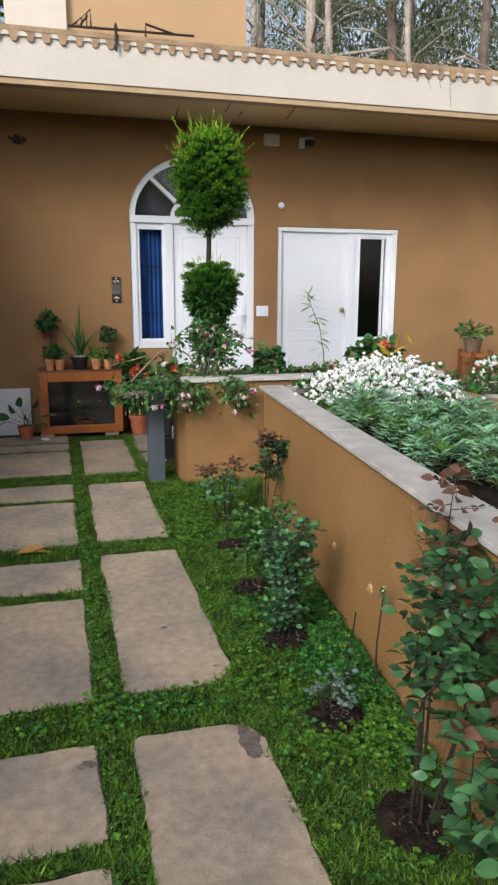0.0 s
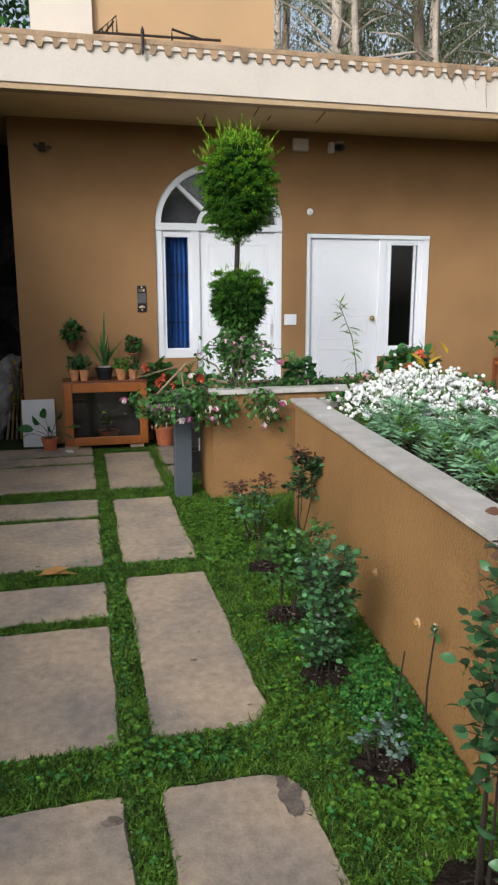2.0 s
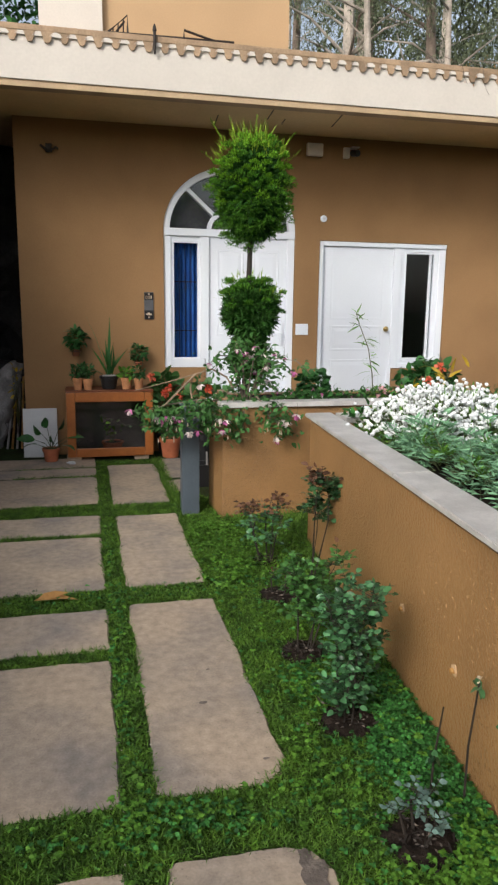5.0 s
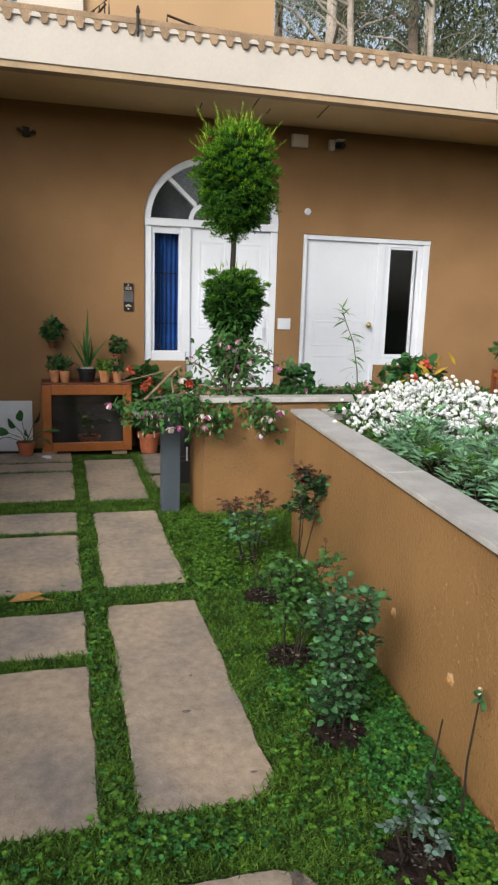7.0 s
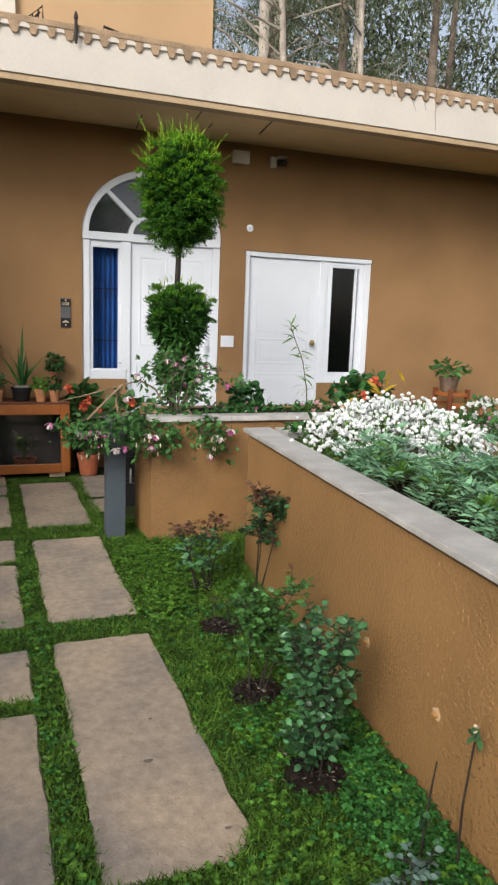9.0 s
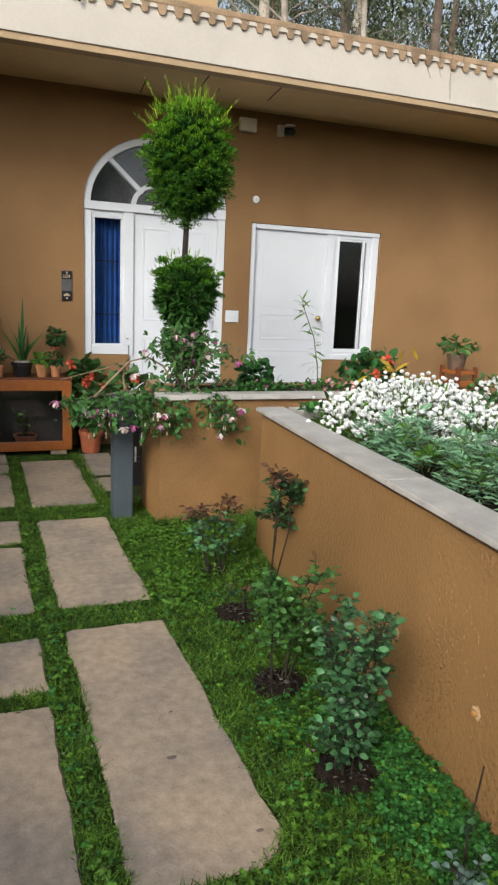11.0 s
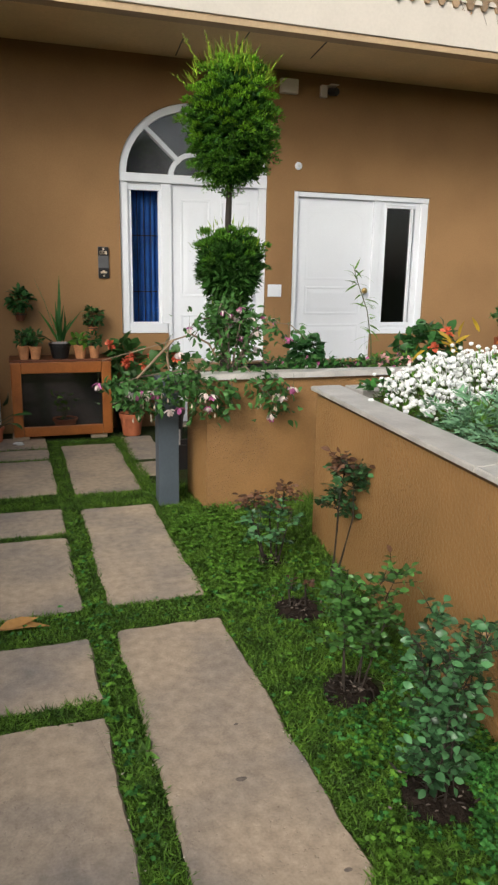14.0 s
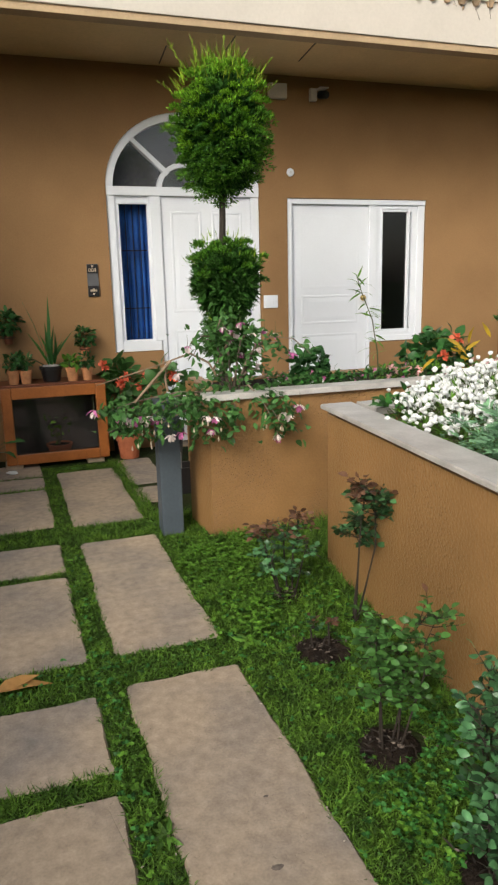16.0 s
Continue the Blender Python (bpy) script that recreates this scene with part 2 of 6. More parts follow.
BLOOM = material("white_floret", (0.80, 0.81, 0.80), 0.7, 0.06, 60, 500, 0.5, spec=0.2)
GLINT_SPECK = material("gritty_render", (0.36, 0.215, 0.105), 0.4, 0.2, 20, 90, 0.1)
DRIP = material("tan_eave_strip", (0.46, 0.33, 0.20), 0.8, 0.15, 3, 50, 0.1)
CHIP = material("pale_concrete_crumb", (0.5, 0.44, 0.36), 0.9, 0.3, 30, 90, 0.3)
MUD = material("dried_mud", (0.15, 0.12, 0.098), 0.9, 0.4, 20, 70, 0.6)
DRY = leaf_material("dry_leaf", (0.45, 0.24, 0.08), 0.2, 0.6, 0.2)


# ---- builders ----
def mesh_of(name, bm, mat):
    me = bpy.data.meshes.new(name)
    bmesh.ops.recalc_face_normals(bm, faces=bm.faces)
    bm.to_mesh(me)
    bm.free()
    if mat:
        me.materials.append(mat)
    return me


def part(name, bm, mat, parent=None, label="", smooth=False):
    """Links a bmesh as one mesh object, under a thing or a part where one is given."""
    ob = new(name, mesh_of(name, bm, mat))
    if smooth:
        for p in ob.data.polygons:
            p.use_smooth = True
    if parent:
        ob.parent = parent
    return tagged(ob, label)


def thing(name, label, category, at=(0, 0, 0), turn=0, group="", kind=""):
    ob = new(name)
    ob.matrix_basis = pose(*at, 0, 0, turn)
    ob.empty_display_size = 0.05
    return tagged(ob, label, category, group, kind)


def box(bm, lo, hi, bevel=0.0, m=None):
    """A box between two corners, its edges rounded by bevel."""
    lo, hi = Vector(lo), Vector(hi)
    r = bmesh.ops.create_cube(bm, size=1.0)
    vs = r["verts"]
    for v in vs:
        v.co = Vector(((lo[k] + hi[k]) / 2 + v.co[k] * (hi[k] - lo[k]) for k in range(3)))
    if bevel:
        es = list({e for v in vs for e in v.link_edges})
        out = bmesh.ops.bevel(bm, geom=es, offset=bevel, segments=2, affect="EDGES", profile=0.6)
        vs = list({v for f in out["faces"] for v in f.verts} | {v for v in vs if v.is_valid})
    if m:
        bmesh.ops.transform(bm, matrix=m, verts=vs)
    return bm


def boxed(lo, hi, bevel=0.0):
    return box(bmesh.new(), lo, hi, bevel)


def turned(profile, seg=20):
    """A solid of revolution about z from (radius, height) pairs."""
    bm = bmesh.new()
    rings = []
    for r, z in profile:
        rings.append([bm.verts.new((r * math.cos(2 * math.pi * k / seg), r * math.sin(2 * math.pi * k / seg), z)) for k in range(seg)])
    for a, b in zip(rings, rings[1:]):
        for k in range(seg):
            bm.faces.new((a[k], a[(k + 1) % seg], b[(k + 1) % seg], b[k]))
    bm.faces.new(rings[0])
    bm.faces.new(rings[-1])
    return bm


def tube(bm, pts, radii, seg=6):
    """A tapered stem through points."""
    pts, radii = [Vector(p) for p in pts], [float(r) for r in radii]
    rings = []
    for i, p in enumerate(pts):
        d = (pts[min(i + 1, len(pts) - 1)] - pts[max(i - 1, 0)]).normalized()
        a = d.orthogonal().normalized()
        b = d.cross(a)
        r = radii[i] if i < len(radii) else radii[-1]
        rings.append([bm.verts.new(p + r * (math.cos(2 * math.pi * k / seg) * a + math.sin(2 * math.pi * k / seg) * b)) for k in range(seg)])
    for a, b in zip(rings, rings[1:]):
        best = min(range(seg), key=lambda s: (a[0].co - b[s].co).length)
        for k in range(seg):
            bm.faces.new((a[k], a[(k + 1) % seg], b[(k + 1 + best) % seg], b[(k + best) % seg]))
    bm.faces.new(rings[0])
    bm.faces.new(rings[-1])
    return bm


def prism(bm, outline, y0, y1):
    """An outline in x and z, given thickness from y0 to y1."""
    a = [bm.verts.new((x, y0, z)) for x, z in outline]
    b = [bm.verts.new((x, y1, z)) for x, z in outline]
    bm.faces.new(a)
    bm.faces.new(b)
    n = len(outline)
    for k in range(n):
        bm.faces.new((a[k], a[(k + 1) % n], b[(k + 1) % n], b[k]))
    return bm


def slab_outline(bm, outline, z0, z1):
    """An outline in x and y, given thickness from z0 to z1."""
    a = [bm.verts.new((x, y, z0)) for x, y in outline]
    b = [bm.verts.new((x, y, z1)) for x, y in outline]
    bm.faces.new(a)
    bm.faces.new(b)
    n = len(outline)
    for k in range(n):
        bm.faces.new((a[k], a[(k + 1) % n], b[(k + 1) % n], b[k]))
    return bm


def arc(cx, cz, rx, rz, a0, a1, n):
    return [(cx + rx * math.cos(radians(a0 + (a1 - a0) * k / n)), cz + rz * math.sin(radians(a0 + (a1 - a0) * k / n))) for k in range(n + 1)]


OVAL = ((0, 0, 0), (0.16, 0.3, 0.02), (0.42, 0.48, 0.05), (0.68, 0.4, 0.04), (0.9, 0.18, 0.0), (1, 0, -0.03))
BLADE = ((0, 0.0, 0), (0.3, 0.5, 0.0), (1, 0, 0.0))
LANCE = ((0, 0, 0), (0.25, 0.4, 0.02), (0.6, 0.36, 0.0), (1, 0, -0.1))


def leaf_mesh(name, mat, base, way, length, width, shape=OVAL, droop=0.0, rng=None, tilt=0.45):
    """Many leaves in one mesh. base, way: arrays of n x 3; length, width: n. Each leaf is folded a little along its rib."""
    rng = rng or np.random.default_rng(1)
    base, way = np.asarray(base, float), np.asarray(way, float)
    n = len(base)
    way = way / np.maximum(np.linalg.norm(way, axis=1, keepdims=True), 1e-6)
    side = np.cross(way, rng.normal(0, tilt, (n, 3)) + [0, 0, 1.0])
    side /= np.maximum(np.linalg.norm(side, axis=1, keepdims=True), 1e-6)
    up = np.cross(side, way)
    length, width = np.broadcast_to(length, n)[:, None], np.broadcast_to(width, n)[:, None]
    verts, tris, count = [], [], 0
    cols = []
    for a, w, h in shape:
        mid = base + way * length * a + up * length * (h - droop * a * a)
        if w == 0:
            cols.append((mid,))
        else:
            lift = up * width * w * 0.18
            cols.append((mid - side * width * w + lift, mid, mid + side * width * w + lift))
    index, k = [], 0
    for c in cols:
        index.append(list(range(k, k + len(c))))
        k += len(c)
    verts = np.stack([p for c in cols for p in c], 1).reshape(-1, 3)
    faces = []
    for a, b in zip(index, index[1:]):
        if len(a) == 1 and len(b) == 3:
            faces += [(a[0], b[1], b[0]), (a[0], b[2], b[1])]
        elif len(a) == 3 and len(b) == 3:
            faces += [(a[0], a[1], b[1], b[0]), (a[1], a[2], b[2], b[1])]
        elif len(a) == 3 and len(b) == 1:
            faces += [(a[0], a[1], b[0]), (a[1], a[2], b[0])]
    allf = [tuple(int(v) + i * k for v in f) for i in range(n) for f in faces]
    me = bpy.data.meshes.new(name)
    me.from_pydata(verts.tolist(), [], allf)
    me.materials.append(mat)
    me.shade_smooth()
    return me


def leaves(name, mat, base, way, length, width, parent=None, shape=OVAL, droop=0.0, seed=1, label="", tilt=0.45):
    ob = new(name, leaf_mesh(name, mat, base, way, length, width, shape, droop, np.random.default_rng(seed), tilt))
    if parent:
        ob.parent = parent
    return tagged(ob, label)


def ball_points(rng, n, centre, radii, shell=0.5):
    """Points in an uneven ball and the ways out from its middle."""
    d = rng.normal(0, 1, (n, 3))
    d /= np.linalg.norm(d, axis=1, keepdims=True)
    r = shell + (1 - shell) * rng.random(n) ** 0.6
    return np.asarray(centre) + d * r[:, None] * np.asarray(radii), d


# ---- ground, slabs ----
WALL_Y, SOFFIT_Z, EAVE_Y = 7.88, 3.215, 6.87


def ground():
    bm = bmesh.new()
    xs = [-300, -40, -8] + [-3 + 0.25 * k for k in range(33)] + [9, 40, 300]
    ys = [-300, -40, -6] + [-2 + 0.25 * k for k in range(44)] + [13, 40, 300]
    rng = random.Random(4)
    grid = [[bm.verts.new((x, y, -0.009 + (rng.uniform(-0.003, 0.003) if abs(x) < 8 else 0))) for x in xs] for y in ys]
    for a, b in zip(grid, grid[1:]):
        for k in range(len(xs) - 1):
            bm.faces.new((a[k], a[k + 1], b[k + 1], b[k]))
    return tagged(part("ground", bm, TURF), "mossy garden ground under short turf", "ground", kind="structure")


ground()


# ---- house ----
def house_front():
    out = [(-0.70, -0.2), (1.13, -0.2), (1.13, 0.87), (0.70, 0.87), (0.70, 2.26)]
    out += arc(1.39, 2.26, 0.69, 0.62, 180, 0, 28)[1:-1]
    out += [(2.08, 2.26), (2.08, -0.2), (2.35, -0.2), (2.35, 2.20), (3.83, 2.20), (3.83, 0.84), (3.235, 0.84), (3.235, -0.2), (10.0, -0.2), (10.0, 3.26), (-0.70, 3.26)]
    ob = part("wall_front", prism(bmesh.new(), out, WALL_Y, WALL_Y + 0.24), OCHRE)
    tagged(ob, "brown ochre rendered house wall under the eaves", "wall", kind="structure")
    ob = part("wall_side", boxed((-0.70, WALL_Y + 0.24, -0.2), (-0.46, 12.0, 3.26)), OCHRE)
    tagged(ob, "brown ochre rendered side wall", "wall", kind="structure")
    # inner wall and floor coloured near black to paint the unlit room
    ob = part("wall_inner", boxed((-0.46, WALL_Y + 1.0, -0.2), (10.0, WALL_Y + 1.1, 3.26)), UNLIT_IN)
    tagged(ob, "inner wall behind the doors, blackened for lack of light", "wall", kind="structure")
    ob = part("floor", boxed((-0.46, WALL_Y + 0.24, -0.1), (10.0, WALL_Y + 1.0, 0.02)), UNLIT_IN)
    tagged(ob, "inner floor at the doorways, blackened for lack of light", "floor", kind="structure")


def eaves():
    bm = boxed((-4.0, EAVE_Y + 0.02, SOFFIT_Z + 0.015), (10.0, 12.0, SOFFIT_Z + 0.12))
    tagged(part("ceiling", bm, SOFFIT), "tan painted concrete soffit with fine joints", "ceiling", kind="structure")
    bm = boxed((-4.0, EAVE_Y - 0.08, SOFFIT_Z + 0.03), (10.0, EAVE_Y + 0.02, SOFFIT_Z + 0.385), 0.006)
    fascia = part("fascia", bm, CREAM)
    tagged(fascia, "cream painted concrete eave band", "trim", kind="structure")
    bm = boxed((-4.0, EAVE_Y - 0.065, SOFFIT_Z - 0.02), (10.0, EAVE_Y + 0.05, SOFFIT_Z + 0.03), 0.004)
    drip = part("drip_strip", bm, DRIP, fascia, "tan strip under the eave band")
    # fine joints of the soffit
    for x0, y0, x1, y1 in ((1.197, 7.816, 1.157, 7.365), (1.628, 7.371, 1.598, 7.016), (1.80, 7.505, 1.789, 7.336), (2.297, 7.465, 2.24, 6.989)):
        bm = bmesh.new()
        tube(bm, [(x0, y0, SOFFIT_Z + 0.014), (x1, y1, SOFFIT_Z + 0.014)], [0.006, 0.006], 4)
        part("joint", bm, IRON, drip)


PITCH = 0.132


def roof_tiles():
    bm = bmesh.new()
    c = [bm.verts.new(p) for p in ((-4.0, 6.9, 3.60), (10.0, 6.9, 3.60), (10.0, 12.0, 4.70), (-4.0, 12.0, 4.70))]
    d = [bm.verts.new(v.co - Vector((0, 0, 0.06))) for v in c]
    bm.faces.new(c), bm.faces.new(d)
    for k in range(4):
        bm.faces.new((c[k], c[(k + 1) % 4], d[(k + 1) % 4], d[k]))
    roof = part("roof", bm, TILE)
    tagged(roof, "low clay tile roof with scalloped eave", "roof", kind="structure")

    def gutter_tile(sign, r, name):
        """A half-round tile: sign 1 arches up, -1 hangs down."""
        bm = bmesh.new()
        rows = []
        for y, z in ((0.0, 0.0), (0.42, 0.09)):
            for rr in (r, r - 0.022):
                rows.append([bm.verts.new((rr * math.cos(math.pi * k / 8), y, z + sign * rr * 0.6 * math.sin(math.pi * k / 8))) for k in range(9)])
        o0, i0, o1, i1 = rows
        for k in range(8):
            bm.faces.new((o0[k], o0[k + 1], o1[k + 1], o1[k]))
            bm.faces.new((i0[k], i1[k], i1[k + 1], i0[k + 1]))
            bm.faces.new((o0[k], i0[k], i0[k + 1], o0[k + 1]))
        return mesh_of(name, bm, TILE)

    cover = gutter_tile(1, 0.066, "cover_tile")
    bm = bmesh.new()
    prism(bm, [(-0.056, 0.03), (-0.046, -0.01), (-0.028, -0.055), (-0.018, -0.078), (0.0, -0.083), (0.018, -0.078), (0.028, -0.055), (0.046, -0.01), (0.056, 0.03)], 0, 0.35)
    pan = mesh_of("pan_tile", bm, TILE)
    plug = bmesh.new()
    prism(plug, [(0.046 * math.cos(math.pi * k / 8), 0.035 * math.sin(math.pi * k / 8)) for k in range(9)], 0, 0.3)
    plug = mesh_of("mortar_plug", plug, CREAM)
    part("tile_bedding", boxed((-3.95, EAVE_Y - 0.103, 3.594), (9.95, EAVE_Y + 0.2, 3.642), 0.008), TILE, roof)
    for k in range(int(7.6 / PITCH)):
        x = -1.9 + PITCH * k
        jig = random.uniform(-0.004, 0.004)
        for me, dx, dy, z in ((pan, 0.0, -0.1, 3.60), (cover, PITCH / 2, -0.098, 3.60), (plug, PITCH / 2, -0.1, 3.562)):
            ob = new(me.name, me)
            ob.parent = roof
            ob.location = (x + dx, EAVE_Y + dy + jig, z + jig)


def upper_block():
    ob = part("wall_upper", boxed((0.19, 9.05, 3.6), (2.29, 11.5, 9.0)), OCHRE_LIGHT)
    tagged(ob, "pale ochre upper storey wall above the roof", "wall", kind="structure")
    ob = part("wall_upper_white", boxed((-0.47, 8.98, 3.6), (0.19, 11.5, 9.0)), CREAM)
    tagged(ob, "cream upper storey wall strip", "wall", kind="structure")
    rail = thing("iron_bracket", "dark iron bracket lying on the roof edge", "bracket", (0, 8.9, 4.33))
    bm = bmesh.new()
    tube(bm, [(0.2, 0, 0.035), (1.62, 0, 0.055)], [0.014], 6)
    part("rail", bm, IRON, rail)
    for x, h in ((0.45, 0.22),):
        bm = bmesh.new()
        tube(bm, [(x - 0.22, 0, 0.03), (x, 0, h), (x, 0, 0.03)], [0.014, 0.012, 0.014], 5)
        tube(bm, [(x - 0.12, 0, 0.05), (x - 0.03, 0, 0.16)], [0.012], 5)
        for q in (0.3, 0.55, 0.8):
            tube(bm, [(x - 0.22 * (1 - q), 0, 0.035), (x - 0.22 * (1 - q), 0, 0.03 + (h - 0.03) * q)], [0.008], 5)
        part("stay", bm, IRON, rail)
    bm = bmesh.new()
    tube(bm, [(1.06, 0, 0.0), (1.06, 0, 0.13), (1.4, 0, 0.05)], [0.014], 5)
    part("stay", bm, IRON, rail)


def rear_sky_screen():
    """Unseen plain wall, added behind the garden to screen off low sky light."""
    ob = part("wall_rear", boxed((-12.0, -9.3, -0.1), (9.0, -9.0, 3.6)), ROCK)
    tagged(ob, "unseen dark wall added behind to screen low sky light", "wall", kind="structure")


def eave_pin():
    t = thing("rusty_pin", "rusty iron pin standing at the roof edge", "pin", (0.522, EAVE_Y - 0.118, 3.50))
    part("shaft", turned([(0.008, 0.0), (0.012, 0.03), (0.012, 0.17), (0.018, 0.175), (0.014, 0.2), (0.004, 0.225)], 10), IRON, t)


house_front()
rear_sky_screen()
eaves()
roof_tiles()
upper_block()
eave_pin()


# ---- doors ----
def framed_pane(bm, x0, x1, z0, z1, w, y0, y1):
    """Four bars round an opening."""
    box(bm, (x0, y0, z0), (x0 + w, y1, z1), 0.004)
    box(bm, (x1 - w, y0, z0), (x1, y1, z1), 0.004)
    box(bm, (x0 + w, y0, z0), (x1 - w, y1, z0 + w), 0.004)
    box(bm, (x0 + w, y0, z1 - w), (x1 - w, y1, z1), 0.004)
    return bm


def raised_panel(bm, outline, y, step=0.028, depth=0.002, relief=1.0):
    """A moulding round a panel: an outer bead and a field inside it."""
    cx = sum(p[0] for p in outline) / len(outline)
    cz = sum(p[1] for p in outline) / len(outline)
    hx = max(abs(p[0] - cx) for p in outline)
    hz = max(abs(p[1] - cz) for p in outline)
    rings = []
    for inset, dy in ((0, 0.004), (0.008, -depth), (0.02, -depth), (step, 0.002), (step + 0.04, -0.003)):
        rings.append([bm.verts.new((cx + (x - cx) * (1 - inset / hx), y + dy * relief, cz + (z - cz) * (1 - inset / hz))) for x, z in outline])
    n = len(outline)
    for a, b in zip(rings, rings[1:]):
        for k in range(n):
            bm.faces.new((a[k], a[(k + 1) % n], b[(k + 1) % n], b[k]))
    bm.faces.new(rings[-1])


def rect(x0, x1, z0, z1):
    return [(x0, z0), (x1, z0), (x1, z1), (x0, z1)]


def arched_door():
    y = WALL_Y + 0.02
    door = thing("door_1", "white arched entrance door with sidelight and fanlight", "door", (0, 0, 0), kind="structure")
    bm = bmesh.new()
    box(bm, (0.703, y, 0.873), (0.775, y + 0.09, 2.20), 0.006)
    box(bm, (0.775, y, 0.873), (1.125, y + 0.09, 0.96), 0.006)
    box(bm, (1.075, y, 0.96), (1.17, y + 0.09, 2.20), 0.006)
    box(bm, (2.0, y, 0.0), (2.077, y + 0.09, 2.20), 0.006)
    box(bm, (1.133, y, 0.0), (1.17, y + 0.09, 0.96), 0.004)
    box(bm, (0.703, y - 0.012, 2.20), (2.077, y + 0.09, 2.275), 0.008)
    part("frame", bm, WHITE, door)
    fan = bmesh.new()
    outer, inner = arc(1.39, 2.262, 0.688, 0.618, 180, 0, 30), arc(1.39, 2.262, 0.625, 0.555, 180, 0, 30)
    prism(fan, outer + inner[::-1], y - 0.005, y + 0.085)
    for a in (45, 135):
        c, s = math.cos(radians(a)), math.sin(radians(a))
        m = Matrix.Translation((1.39 + 0.415 * c, y + 0.04, 2.262 + 0.37 * s)) @ Matrix.Rotation(-math.atan2(0.55 * s, 0.62 * c), 4, "Y")
        box(fan, (-0.21, -0.035, -0.02), (0.21, 0.035, 0.02), 0.004, m)
    prism(fan, arc(1.39, 2.262, 0.24, 0.22, 180, 0, 16) + arc(1.39, 2.262, 0.20, 0.18, 180, 0, 16)[::-1], y + 0.008, y + 0.072)
    fanlight = part("fanlight_frame", fan, WHITE, door)
    bm = bmesh.new()
    prism(bm, arc(1.39, 2.27, 0.63, 0.56, 180, 0, 30), y + 0.045, y + 0.049)
    ob = part("pane", bm, GLASS, fanlight)
    ob.visible_shadow = False
    side = part("sidelight_frame", box(box(box(framed_pane(bmesh.new(), 0.775, 1.075, 0.96, 2.2, 0.014, y + 0.015, y + 0.07), (0.789, y + 0.017, 2.135), (1.061, y + 0.068, 2.186), 0.003), (0.789, y + 0.017, 0.974), (0.808, y + 0.068, 2.135), 0.003), (1.052, y + 0.017, 0.974), (1.061, y + 0.068, 2.135), 0.002), WHITE, door)
    ob = part("pane", boxed((0.80, y + 0.045, 0.98), (1.05, y + 0.05, 2.18)), GLASS, side)
    ob.visible_shadow = False
    # grey sheet added behind the fanlight, standing in for reflections in its glass
    bm = bmesh.new()
    prism(bm, arc(1.39, 2.27, 0.66, 0.59, 180, 0, 24), y + 0.19, y + 0.2)
    part("fanlight_backing", bm, FAN_SHEEN, door, "grey sheet added for reflections in the fanlight")
    # bars behind the glass
    for k in range(3):
        bm = bmesh.new()
        x = 0.87 + 0.062 * k
        tube(bm, [(x, y + 0.1, 0.97), (x, y + 0.1, 2.18)], [0.004], 5)
        if k == 1:
            tube(bm, [(0.8, y + 0.1, 1.25), (1.05, y + 0.1, 1.25)], [0.005], 5)
            tube(bm, [(0.8, y + 0.1, 1.75), (1.05, y + 0.1, 1.75)], [0.005], 5)
        part("bar", bm, IRON, side)
    bm = bmesh.new()
    n = 40
    cols = [[bm.verts.new((0.76 + 0.34 * k / n, y + 0.16 + 0.018 * math.sin(k * 1.15), z)) for z in (0.9, 2.2)] for k in range(n + 1)]
    for a, b in zip(cols, cols[1:]):
        bm.faces.new((a[0], b[0], b[1], a[1]))
    tagged(part("curtain", bm, CURTAIN, None, smooth=True), "deep blue pleated curtain behind the door sidelight", "curtain")
    bm = boxed((1.172, y + 0.02, 0.012), (1.998, y + 0.065, 2.198), 0.003)
    leaf = part("door_leaf", bm, WHITE, door)
    bm = bmesh.new()
    for x0, x1 in ((1.25, 1.54), (1.63, 1.92)):
        raised_panel(bm, rect(x0, x1, 1.20, 2.08), y + 0.018)
        raised_panel(bm, rect(x0, x1, 0.18, 1.05), y + 0.018)
    part("panel_moulding", bm, WHITE, leaf)
    bm = bmesh.new()
    box(bm, (1.935, y - 0.0, 1.10), (1.965, y + 0.018, 1.34), 0.004)
    tube(bm, [(1.95, y - 0.002, 1.23), (1.95, y - 0.05, 1.23), (1.86, y - 0.055, 1.228)], [0.008], 8)
    part("handle", bm, WHITE, leaf, "white lever handle")
    ob = part("sill", boxed((1.13, WALL_Y - 0.12, -0.05), (2.08, WALL_Y + 0.1, 0.0)), SLAB, door)


